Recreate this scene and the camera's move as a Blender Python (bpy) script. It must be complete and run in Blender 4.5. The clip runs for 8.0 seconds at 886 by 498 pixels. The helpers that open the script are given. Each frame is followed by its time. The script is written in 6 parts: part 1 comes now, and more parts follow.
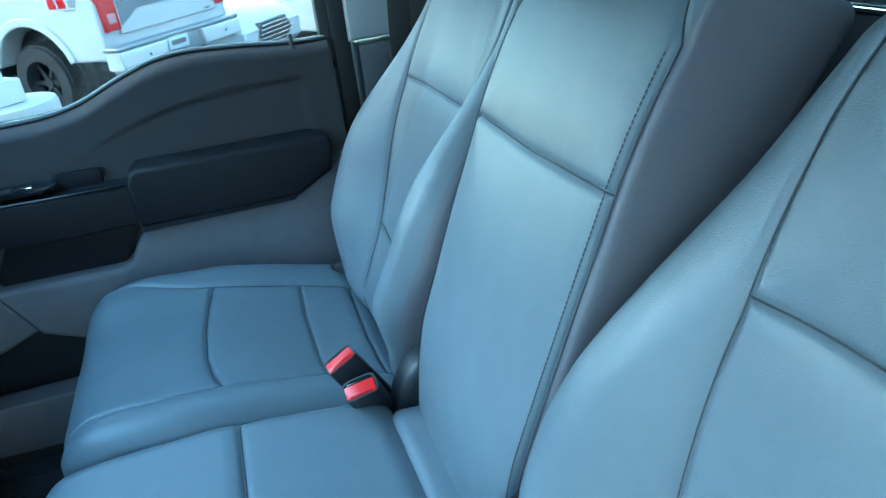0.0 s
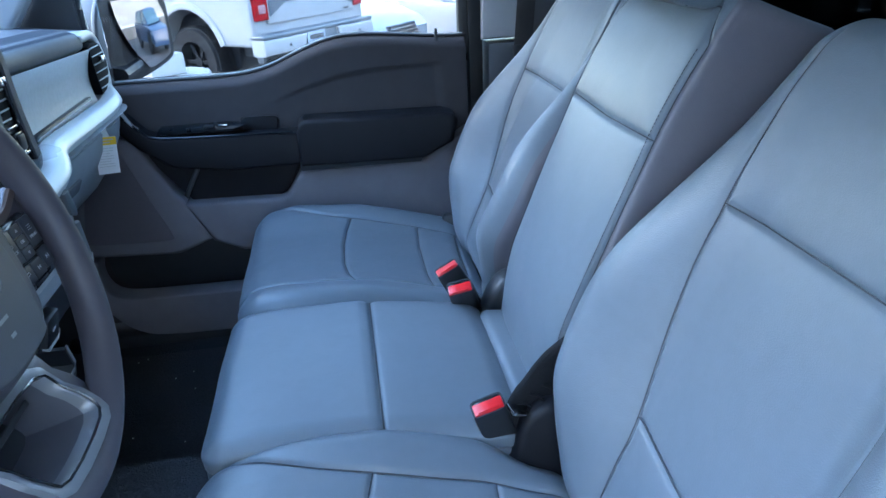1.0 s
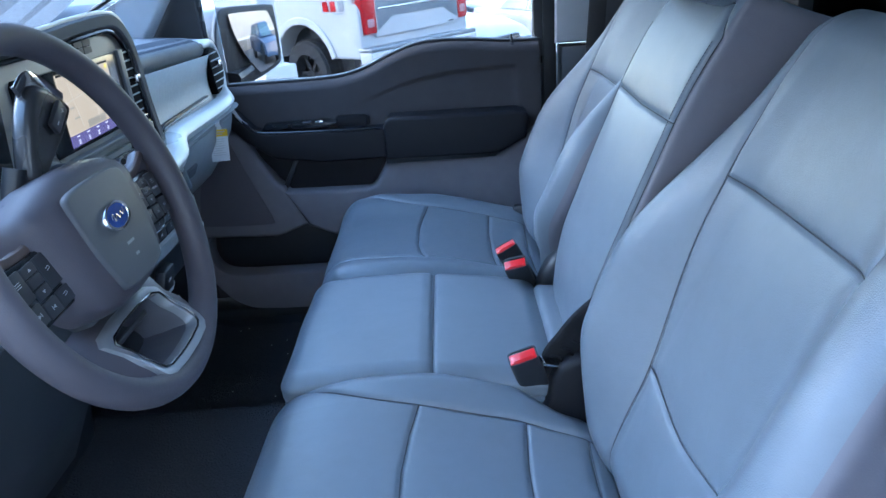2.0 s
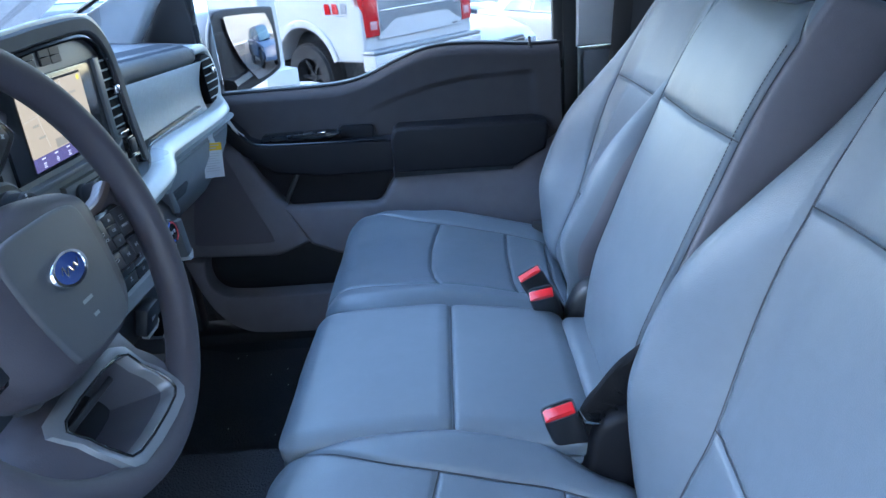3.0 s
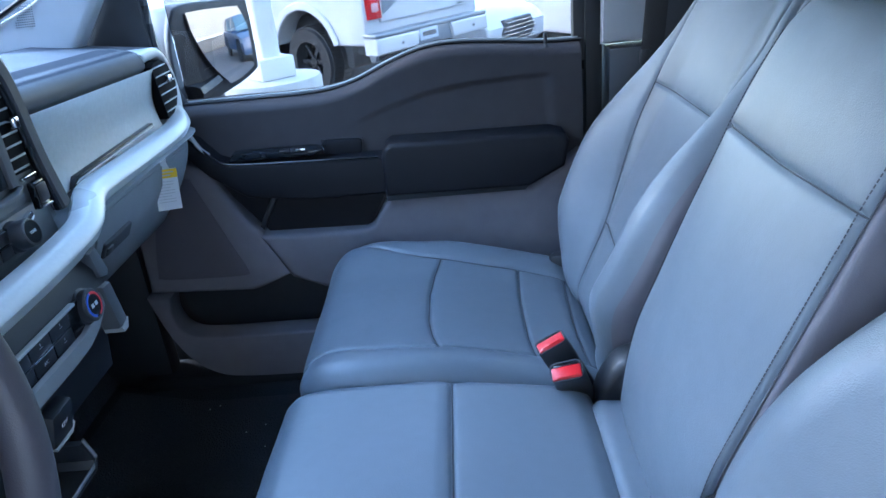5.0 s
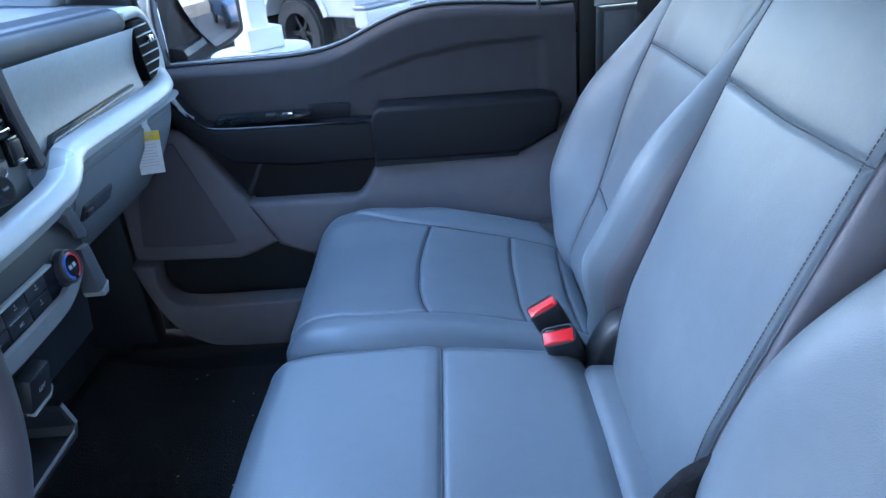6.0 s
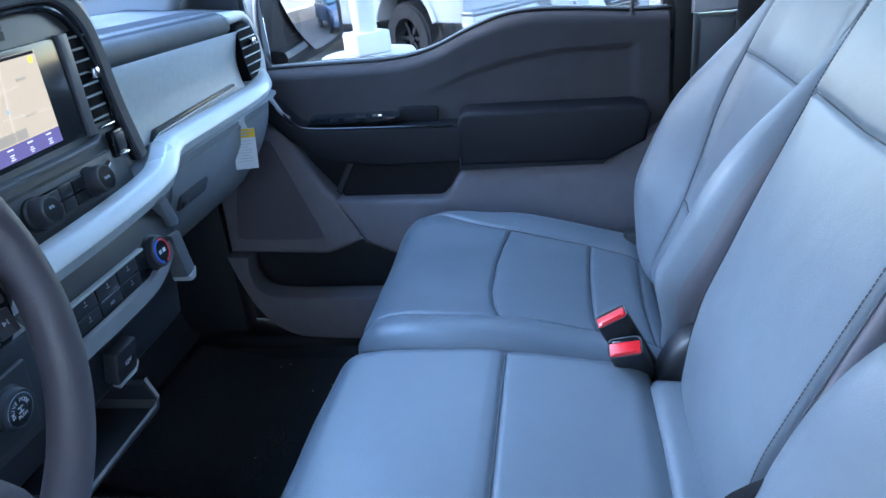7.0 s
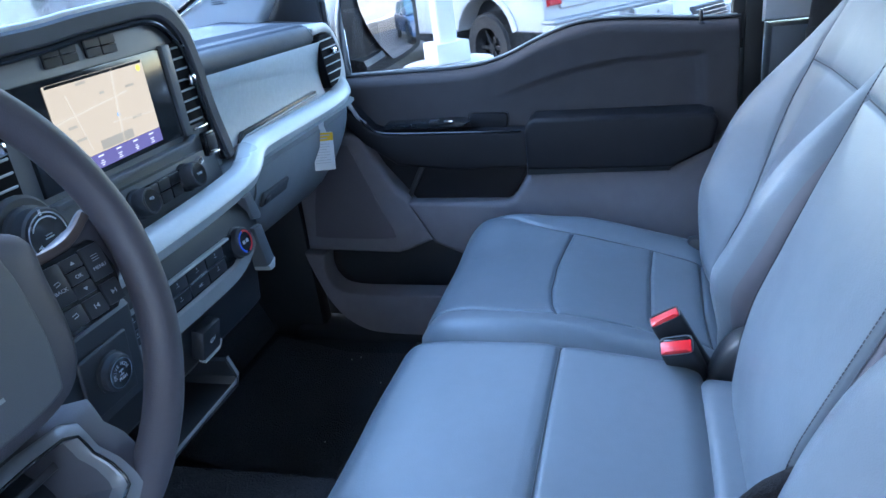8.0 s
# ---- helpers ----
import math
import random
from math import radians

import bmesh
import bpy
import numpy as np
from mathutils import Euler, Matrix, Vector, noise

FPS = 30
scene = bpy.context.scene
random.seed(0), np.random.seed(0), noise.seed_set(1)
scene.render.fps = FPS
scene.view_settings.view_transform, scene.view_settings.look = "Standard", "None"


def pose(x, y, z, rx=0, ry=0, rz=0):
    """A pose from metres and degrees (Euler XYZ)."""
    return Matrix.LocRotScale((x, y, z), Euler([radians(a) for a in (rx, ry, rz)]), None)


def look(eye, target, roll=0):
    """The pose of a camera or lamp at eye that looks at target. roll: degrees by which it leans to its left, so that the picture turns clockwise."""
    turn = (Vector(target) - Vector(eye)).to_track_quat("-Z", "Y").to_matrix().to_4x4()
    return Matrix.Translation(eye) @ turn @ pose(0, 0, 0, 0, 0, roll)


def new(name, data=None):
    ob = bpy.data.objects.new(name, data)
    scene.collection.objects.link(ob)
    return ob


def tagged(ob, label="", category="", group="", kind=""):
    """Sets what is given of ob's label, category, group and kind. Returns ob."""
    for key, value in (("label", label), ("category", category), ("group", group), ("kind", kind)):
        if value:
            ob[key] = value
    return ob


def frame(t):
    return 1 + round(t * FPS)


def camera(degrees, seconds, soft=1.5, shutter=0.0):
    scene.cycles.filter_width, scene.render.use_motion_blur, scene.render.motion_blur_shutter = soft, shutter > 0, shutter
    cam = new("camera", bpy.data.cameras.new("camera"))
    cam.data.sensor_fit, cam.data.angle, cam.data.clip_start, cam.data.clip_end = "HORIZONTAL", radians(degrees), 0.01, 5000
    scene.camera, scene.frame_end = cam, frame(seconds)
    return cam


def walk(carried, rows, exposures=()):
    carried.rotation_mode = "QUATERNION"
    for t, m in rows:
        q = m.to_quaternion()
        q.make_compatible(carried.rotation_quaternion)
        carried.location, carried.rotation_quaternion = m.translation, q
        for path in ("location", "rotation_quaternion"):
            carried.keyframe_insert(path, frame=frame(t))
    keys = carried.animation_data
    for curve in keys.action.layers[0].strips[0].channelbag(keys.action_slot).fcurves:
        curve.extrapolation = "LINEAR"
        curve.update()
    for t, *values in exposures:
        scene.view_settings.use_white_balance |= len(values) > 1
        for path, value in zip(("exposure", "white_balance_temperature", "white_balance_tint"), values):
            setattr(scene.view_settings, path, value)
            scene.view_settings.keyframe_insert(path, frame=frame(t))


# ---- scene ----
cam = camera(63.0, 8.0)
PATH = [
    (0, (0.089, -0.633, 1.574), (0.549, 1.107, 0.702), -8.0),
    (0.5, (-0.001, -0.791, 1.603), (0.399, 0.984, 0.774), -3.0),
    (1, (-0.003, -0.97, 1.592), (0.219, 0.845, 0.783), -3.5),
    (1.5, (0.046, -1.113, 1.59), (0.098, 0.727, 0.806), -4.6),
    (2, (0.064, -1.138, 1.586), (0.005, 0.712, 0.827), -5.3),
    (2.2, (0.070, -1.126, 1.580), (-0.027, 0.725, 0.828), -5.5),
    (3.3, (0.001, -0.925, 1.575), (-0.016, 0.926, 0.819), -5.9),
    (3.5, (-0.024, -0.895, 1.588), (0.032, 0.948, 0.814), -5.4),
    (4, (-0.032, -0.832, 1.582), (0.066, 1.007, 0.801), -4.3),
    (4.5, (0.024, -0.757, 1.59), (-0.002, 1.089, 0.821), -5.2),
    (4.7, (0.041, -0.723, 1.588), (-0.042, 1.117, 0.810), -6.1),
    (5.8, (0.058, -0.668, 1.565), (-0.033, 1.137, 0.708), -6.9),
    (6, (0.05, -0.674, 1.556), (-0.021, 1.128, 0.691), -6.1),
    (6.5, (0.071, -0.68, 1.55), (-0.086, 1.118, 0.688), -5.8),
    (7, (0.092, -0.682, 1.552), (-0.251, 1.109, 0.729), -6.8),
    (7.5, (0.109, -0.702, 1.559), (-0.378, 1.072, 0.775), -7.7),
    (8, (0.127, -0.738, 1.558), (-0.422, 1.021, 0.782), -7.9),
]
walk(cam, [(t, look(eye, target, roll)) for t, eye, target, roll in PATH],
     [(0.0, 4.95, 5350, -24), (0.6, 4.90, 5560, -9), (1.2, 4.82, 5760, 6), (2.2, 4.80, 5760, 6), (4.5, 4.92, 5760, 7), (8.0, 5.10, 5760, 7)])

# ---- daylight ----
world = bpy.data.worlds.new("world")
scene.world = world
world.use_nodes = True
wn = world.node_tree.nodes
sky = wn.new("ShaderNodeTexSky")
sky.sky_type, sky.sun_disc = "NISHITA", False
SUN_EL, SUN_AZ = 23.0, 196.0   # azimuth counted from +x towards -y
sky.sun_elevation, sky.sun_rotation = radians(SUN_EL), radians(90 + SUN_AZ)
sky.air_density, sky.dust_density, sky.ozone_density = 1.0, 0.45, 1.8
wn["Background"].inputs["Strength"].default_value = 0.15
world.node_tree.links.new(sky.outputs[0], wn["Background"].inputs["Color"])
sun_data = bpy.data.lights.new("sun", "SUN")
sun_data.energy, sun_data.angle, sun_data.color = 0.042, radians(30.0), (1.0, 0.97, 0.92)
sun = new("sun", sun_data)
_ce, _se = math.cos(radians(SUN_EL)), math.sin(radians(SUN_EL))
_from = Vector((_ce * math.cos(radians(SUN_AZ)), -_ce * math.sin(radians(SUN_AZ)), _se))
sun.matrix_world = look(_from * 30, (0, 0, 0))


# ---- materials ----
def material(name, base, rough=0.5, metal=0.0, vary=0.12, scale=30.0, bump=0.0, bump_scale=400.0,
             rough_vary=0.1, blotch=3.0, coat=0.0, per_piece=0.0, spec=0.5, bump_dist=0.001):
    """Principled surface: colour and gloss vary at a broad and a fine scale, with fine relief."""
    m = bpy.data.materials.new(name)
    m.use_nodes = True
    nt = m.node_tree
    b = nt.nodes["Principled BSDF"]
    tc = nt.nodes.new("ShaderNodeTexCoord")
    fine = nt.nodes.new("ShaderNodeTexNoise")
    fine.inputs["Scale"].default_value, fine.inputs["Detail"].default_value = scale, 6
    broad = nt.nodes.new("ShaderNodeTexNoise")
    broad.inputs["Scale"].default_value, broad.inputs["Detail"].default_value = blotch, 4
    for nz in (fine, broad):
        nt.links.new(tc.outputs["Object"], nz.inputs["Vector"])
    add = nt.nodes.new("ShaderNodeMath")
    add.operation = "ADD"
    nt.links.new(fine.outputs["Fac"], add.inputs[0])
    nt.links.new(broad.outputs["Fac"], add.inputs[1])
    last = add
    if per_piece:
        info = nt.nodes.new("ShaderNodeObjectInfo")
        ma = nt.nodes.new("ShaderNodeMath")
        ma.operation = "MULTIPLY_ADD"
        ma.inputs[1].default_value = per_piece
        nt.links.new(info.outputs["Random"], ma.inputs[0])
        nt.links.new(add.outputs[0], ma.inputs[2])
        last = ma
    rng = nt.nodes.new("ShaderNodeMapRange")
    rng.inputs[1].default_value, rng.inputs[2].default_value = 0.6, 1.4 + per_piece
    rng.inputs[3].default_value, rng.inputs[4].default_value = 1 - vary, 1 + vary
    nt.links.new(last.outputs[0], rng.inputs[0])
    mul = nt.nodes.new("ShaderNodeVectorMath")
    mul.operation = "SCALE"
    mul.inputs[0].default_value = base
    nt.links.new(rng.outputs[0], mul.inputs["Scale"])
    nt.links.new(mul.outputs[0], b.inputs["Base Color"])
    rr = nt.nodes.new("ShaderNodeMapRange")
    rr.inputs[1].default_value, rr.inputs[2].default_value = 0.3, 0.7
    rr.inputs[3].default_value, rr.inputs[4].default_value = max(0.02, rough - rough_vary), min(1, rough + rough_vary)
    nt.links.new(broad.outputs["Fac"], rr.inputs[0])
    nt.links.new(rr.outputs[0], b.inputs["Roughness"])
    b.inputs["Metallic"].default_value = metal
    b.inputs["Specular IOR Level"].default_value = spec
    b.inputs["Coat Weight"].default_value = coat
    if bump:
        v = nt.nodes.new("ShaderNodeTexVoronoi")
        v.inputs["Scale"].default_value = bump_scale
        nt.links.new(tc.outputs["Object"], v.inputs["Vector"])
        n2 = nt.nodes.new("ShaderNodeTexNoise")
        n2.inputs["Scale"].default_value, n2.inputs["Detail"].default_value = bump_scale * 0.15, 5
        nt.links.new(tc.outputs["Object"], n2.inputs["Vector"])
        sm = nt.nodes.new("ShaderNodeMath")
        sm.operation = "ADD"
        nt.links.new(v.outputs["Distance"], sm.inputs[0])
        nt.links.new(n2.outputs["Fac"], sm.inputs[1])
        bp = nt.nodes.new("ShaderNodeBump")
        bp.inputs["Strength"].default_value, bp.inputs["Distance"].default_value = bump, bump_dist
        nt.links.new(sm.outputs[0], bp.inputs["Height"])
        nt.links.new(bp.outputs["Normal"], b.inputs["Normal"])
    return m


def glass(name, tint=(1, 1, 1), gloss=0.06):
    m = bpy.data.materials.new(name)
    m.use_nodes = True
    nt = m.node_tree
    nt.nodes.remove(nt.nodes["Principled BSDF"])
    tr, gl, mx = (nt.nodes.new("ShaderNode" + k) for k in ("BsdfTransparent", "BsdfGlossy", "MixShader"))
    fr = nt.nodes.new("ShaderNodeFresnel")
    fr.inputs["IOR"].default_value = 1.35
    tr.inputs[0].default_value = (*tint, 1)
    gl.inputs["Roughness"].default_value = 0.02
    nt.links.new(fr.outputs[0], mx.inputs[0])
    nt.links.new(tr.outputs[0], mx.inputs[1])
    nt.links.new(gl.outputs[0], mx.inputs[2])
    nt.links.new(mx.outputs[0], nt.nodes["Material Output"].inputs[0])
    return m


def glowing(name, colour, strength):
    m = bpy.data.materials.new(name)
    m.use_nodes = True
    b = m.node_tree.nodes["Principled BSDF"]
    b.inputs["Base Color"].default_value = (*[c * 0.1 for c in colour], 1)
    b.inputs["Roughness"].default_value = 0.15
    b.inputs["Emission Color"].default_value, b.inputs["Emission Strength"].default_value = (*colour, 1), strength
    return m


VINYL = material("seat_vinyl", (0.130, 0.151, 0.178), 0.40, vary=0.05, scale=60, spec=0.5, bump=0.32, bump_scale=700, rough_vary=0.05, bump_dist=0.0006)
VINYL_SIDE = material("seat_side_vinyl", (0.134, 0.127, 0.146), 0.45, vary=0.05, scale=60, bump=0.25, bump_scale=700, rough_vary=0.05, bump_dist=0.0006)
# stitch thread, its colour darkened to carry the shade of the needle holes
SHADED_THREAD = material("thread", (0.045, 0.046, 0.056), 0.8, vary=0.1)
BLACK = material("black_plastic", (0.020, 0.022, 0.027), 0.45, vary=0.15, bump=0.2, bump_scale=900, bump_dist=0.0004)
DOOR_DARK = material("door_dark_plastic", (0.052, 0.047, 0.050), 0.62, spec=0.22, vary=0.12, bump=0.3, bump_scale=900, bump_dist=0.0005)
DOOR_GREY = material("door_grey_plastic", (0.150, 0.142, 0.159), 0.65, spec=0.3, vary=0.1, bump=0.35, bump_scale=900, bump_dist=0.0005)
DASH_DARK = material("dash_soft_plastic", (0.060, 0.063, 0.072), 0.62, spec=0.28, vary=0.12, bump=0.35, bump_scale=800, bump_dist=0.0005)
DASH_GREY = material("dash_grey_plastic", (0.23, 0.24, 0.25), 0.5, vary=0.08, bump=0.3, bump_scale=800, bump_dist=0.0005)
SILVER = material("silver_trim_paint", (0.41, 0.42, 0.42), 0.36, metal=0.1, vary=0.06, scale=200)
CHROME = material("chrome", (0.75, 0.76, 0.78), 0.08, metal=1.0, vary=0.03, rough_vary=0.02)
GLOSS_BLACK = material("gloss_black", (0.012, 0.014, 0.017), 0.12, vary=0.1, rough_vary=0.04)
WHEEL = material("wheel_urethane", (0.058, 0.052, 0.064), 0.56, vary=0.08, bump=0.3, bump_scale=900, bump_dist=0.0004)
HUB = material("wheel_hub_plastic", (0.066, 0.068, 0.077), 0.55, vary=0.08, bump=0.3, bump_scale=900, bump_dist=0.0004)
BUTTON = material("button_rubber", (0.022, 0.023, 0.028), 0.42, vary=0.1)
KEY_BLACK = material("satin_key_black", (0.011, 0.012, 0.015), 0.32, vary=0.1)
PRINT = material("white_print", (0.42, 0.43, 0.46), 0.6, vary=0.03)
CARPET = material("carpet", (0.06, 0.064, 0.075), 0.95, vary=0.3, scale=250, bump=1.0, bump_scale=300, bump_dist=0.004, spec=0.1)
MAT_RUBBER = material("mat_fabric", (0.085, 0.088, 0.098), 0.95, vary=0.3, scale=250, bump=1.0, bump_scale=320, bump_dist=0.004, spec=0.1)
PILLAR_GREY = material("pillar_light_plastic", (0.40, 0.41, 0.42), 0.55, vary=0.05, bump=0.3, bump_scale=800, bump_dist=0.0005)
HEADLINER = material("headliner_felt", (0.52, 0.53, 0.54), 0.95, vary=0.08, scale=300, bump=0.5, bump_scale=500)
PILLAR_DARK = material("pillar_dark_plastic", (0.075, 0.08, 0.09), 0.55, vary=0.08, bump=0.3, bump_scale=800, bump_dist=0.0005)
RUBBER = material("rubber_seal", (0.008, 0.008, 0.009), 0.6, vary=0.2)
RED = material("red_release_button", (0.62, 0.012, 0.018), 0.30, vary=0.06)
WEBBING = material("belt_webbing", (0.009, 0.009, 0.011), 0.85, vary=0.2, scale=500, spec=0.2, bump=0.9, bump_scale=600, bump_dist=0.001)
PAPER = material("tag_paper", (0.78, 0.80, 0.82), 0.7, vary=0.03)
YELLOW = material("tag_yellow", (0.85, 0.56, 0.02), 0.6, vary=0.04)
PAINT_WHITE = material("white_car_paint", (0.60, 0.605, 0.61), 0.25, vary=0.02, coat=0.5, rough_vary=0.03)
PAINT_BLUE = material("blue_car_paint", (0.03, 0.065, 0.13), 0.3, vary=0.03, coat=0.2, rough_vary=0.03)
PAINT_PALE = material("pale_blue_car_paint", (0.34, 0.46, 0.56), 0.25, vary=0.03, coat=0.6, rough_vary=0.03)
PAINT_DARK = material("dark_car_paint", (0.02, 0.025, 0.035), 0.2, vary=0.05, coat=0.6, rough_vary=0.03)
GREY_PANEL = material("grey_tailgate_panel", (0.24, 0.27, 0.30), 0.35, metal=0.3, vary=0.06)
LAMP_RED = material("tail_lamp_red", (0.55, 0.015, 0.02), 0.15, vary=0.08, coat=0.5)
TYRE = material("tyre_rubber", (0.022, 0.023, 0.025), 0.85, vary=0.2, bump=0.6, bump_scale=120)
CAR_GLASS = material("car_window_glass", (0.10, 0.17, 0.20), 0.08, vary=0.1, rough_vary=0.03)
HEADLAMP = material("headlamp_lens", (0.45, 0.52, 0.58), 0.1, metal=0.4, vary=0.1)
CONCRETE = material("painted_concrete", (0.52, 0.52, 0.49), 0.85, vary=0.12, scale=14, bump=0.5, bump_scale=90, bump_dist=0.003)
POST_PAINT = material("white_post_paint", (0.68, 0.68, 0.665), 0.55, vary=0.06, scale=10, bump=0.2, bump_scale=60)
ASPHALT = material("asphalt", (0.095, 0.092, 0.090), 0.92, vary=0.25, scale=90, bump=0.9, bump_scale=160, bump_dist=0.006, blotch=0.6)
STUCCO = material("beige_stucco", (0.42, 0.39, 0.34), 0.9, vary=0.07, scale=20, bump=0.6, bump_scale=60, bump_dist=0.004, blotch=0.4)
# for the added wall that bounces warm light into the cab
BOUNCE_STUCCO = material("brown_stucco", (0.50, 0.455, 0.42), 0.9, vary=0.08, scale=20, bump=0.6, bump_scale=60, bump_dist=0.004, blotch=0.4)
STUCCO_BAND = material("tan_base_paint", (0.15, 0.14, 0.13), 0.9, vary=0.08, scale=20, bump=0.5, bump_scale=60, bump_dist=0.004)
MIRROR = material("mirror_glass", (0.80, 0.82, 0.84), 0.015, metal=1.0, vary=0.01, rough_vary=0.005)
GLASS = glass("clear_glass", (0.92, 0.95, 0.94))
DARK_GLASS = glass("privacy_glass", (0.16, 0.17, 0.17))


# ---- mesh helpers ----
def link_mesh(name, me, material_, parent=None, label="", smooth=True):
    if material_ is not None:
        me.materials.append(material_)
    if smooth:
        me.polygons.foreach_set("use_smooth", [True] * len(me.polygons))
        me.set_sharp_from_angle(angle=radians(38))
    ob = new(name, me)
    if parent is not None:
        ob.parent = parent
    if label:
        ob["label"] = label
    return ob


def part(name, bm, material_, parent=None, label="", smooth=True):
    me = bpy.data.meshes.new(name)
    bm.normal_update()
    bm.to_mesh(me)
    bm.free()
    return link_mesh(name, me, material_, parent, label, smooth)


def mesh_part(name, verts, faces, material_, parent=None, label="", smooth=True):
    me = bpy.data.meshes.new(name)
    me.from_pydata([tuple(v) for v in verts], [], [tuple(f) for f in faces])
    me.validate()
    return link_mesh(name, me, material_, parent, label, smooth)


def thing(name, label, category, at=(0, 0, 0), group="", kind=""):
    ob = new(name)
    ob.location = at
    ob.empty_display_size = 0.05
    return tagged(ob, label, category, group, kind)


def box(cx, cy, cz, sx, sy, sz, r=0.004, seg=2, m=None):
    """Rounded box by its middle and sizes."""
    bm = bmesh.new()
    bmesh.ops.create_cube(bm, size=1)
    bmesh.ops.scale(bm, vec=(sx, sy, sz), verts=bm.verts)
    if r:
        bmesh.ops.bevel(bm, geom=bm.edges[:], offset=min(r, 0.48 * min(sx, sy, sz)), segments=seg, affect="EDGES", profile=0.5)
    if m is not None:
        bmesh.ops.transform(bm, matrix=m, verts=bm.verts)
    bmesh.ops.translate(bm, vec=(cx, cy, cz), verts=bm.verts)
    return bm


def slab(poly, lo, hi, axis="y", r=0.006, seg=2):
    """Prism over a polygon, rounded at its edges. axis y: points are (x, z); axis x: (y, z); axis z: (x, y)."""
    bm = bmesh.new()
    put = {"y": lambda p, d: (p[0], d, p[1]), "x": lambda p, d: (d, p[0], p[1]), "z": lambda p, d: (p[0], p[1], d)}[axis]
    a = [bm.verts.new(put(p, lo)) for p in poly]
    b = [bm.verts.new(put(p, hi)) for p in poly]
    n = len(poly)
    caps = [bm.faces.new(a), bm.faces.new(b[::-1])]
    for i in range(n):
        bm.faces.new((a[i], b[i], b[(i + 1) % n], a[(i + 1) % n]))
    bmesh.ops.recalc_face_normals(bm, faces=bm.faces[:])
    if r:
        rim = [e for f in caps for e in f.edges]
        bmesh.ops.bevel(bm, geom=rim, offset=r, segments=seg, affect="EDGES", profile=0.5, clamp_overlap=True)
    return bm


def merged(*bms):
    out = bmesh.new()
    for b in bms:
        me = bpy.data.meshes.new("tmp")
        b.to_mesh(me)
        b.free()
        out.from_mesh(me)
        bpy.data.meshes.remove(me)
    return out


def smooth_line(pts, n=8, closed=False):
    """Catmull-Rom through the points."""
    p = np.array(pts, float)
    k = len(p)
    out = []
    for i in range(k if closed else k - 1):
        g = [p[(i + j) % k] if closed else p[min(max(i + j, 0), k - 1)] for j in (-1, 0, 1, 2)]
        for t in np.arange(n) / n:
            out.append(0.5 * (2 * g[1] + (g[2] - g[0]) * t + (2 * g[0] - 5 * g[1] + 4 * g[2] - g[3]) * t * t + (3 * g[1] - g[0] - 3 * g[2] + g[3]) * t ** 3))
    if not closed:
        out.append(p[-1])
    return np.array(out)


def sweep(pts, section, up=(0, 0, 1), closed=False, caps=True):
    """A section of (side, up) pairs carried along a line. section may be a function of the share of the way."""
    p = np.array(pts, float)
    n = len(p)
    bm = bmesh.new()
    rings = []
    for i in range(n):
        a, b = (p[(i - 1) % n], p[(i + 1) % n]) if closed else (p[max(i - 1, 0)], p[min(i + 1, n - 1)])
        d = Vector(b - a).normalized()
        s = d.cross(Vector(up))
        s = s.normalized() if s.length > 1e-6 else Vector((1, 0, 0))
        u = s.cross(d)
        sec = section(i / max(1, n - 1)) if callable(section) else section
        rings.append([bm.verts.new(Vector(p[i]) + s * q[0] + u * q[1]) for q in sec])
    m = len(rings[0])
    for i in range(n if closed else n - 1):
        r0, r1 = rings[i], rings[(i + 1) % n]
        for j in range(m):
            bm.faces.new((r0[j], r0[(j + 1) % m], r1[(j + 1) % m], r1[j]))
    if caps and not closed:
        bm.faces.new(rings[0][::-1])
        bm.faces.new(rings[-1])
    bmesh.ops.recalc_face_normals(bm, faces=bm.faces[:])
    return bm


def chamfered(a, b, c):
    """A rectangle of half sizes a and b with cut corners."""
    return [(a, b - c), (a - c, b), (c - a, b), (-a, b - c), (-a, c - b), (c - a, -b), (a - c, -b), (a, c - b)]


def ring(rx, ry=None, n=12, p=2.0):
    ry = rx if ry is None else ry
    out = []
    for i in range(n):
        a = 2 * math.pi * i / n
        c, s = math.cos(a), math.sin(a)
        out.append((rx * math.copysign(abs(c) ** (2 / p), c), ry * math.copysign(abs(s) ** (2 / p), s)))
    return out


def lathe(profile, n=28, m=None):
    """Turns (radius, height) pairs about z."""
    bm = bmesh.new()
    rows = []
    for r, h in profile:
        if r < 1e-6:
            rows.append([bm.verts.new((0, 0, h))])
        else:
            rows.append([bm.verts.new((r * math.cos(2 * math.pi * i / n), r * math.sin(2 * math.pi * i / n), h)) for i in range(n)])
    for a, b in zip(rows, rows[1:]):
        for i in range(n):
            j = (i + 1) % n
            if len(a) == 1 and len(b) > 1:
                bm.faces.new((a[0], b[i], b[j]))
            elif len(b) == 1 and len(a) > 1:
                bm.faces.new((a[i], a[j], b[0]))
            elif len(a) > 1:
                bm.faces.new((a[i], a[j], b[j], b[i]))
    bmesh.ops.recalc_face_normals(bm, faces=bm.faces[:])
    if m is not None:
        bmesh.ops.transform(bm, matrix=m, verts=bm.verts)
    return bm


def basis(origin, ax, ay, az):
    return Matrix(((ax[0], ay[0], az[0], origin[0]), (ax[1], ay[1], az[1], origin[1]), (ax[2], ay[2], az[2], origin[2]), (0, 0, 0, 1)))


def moved(bm, m):
    bmesh.ops.transform(bm, matrix=m, verts=bm.verts)
    return bm


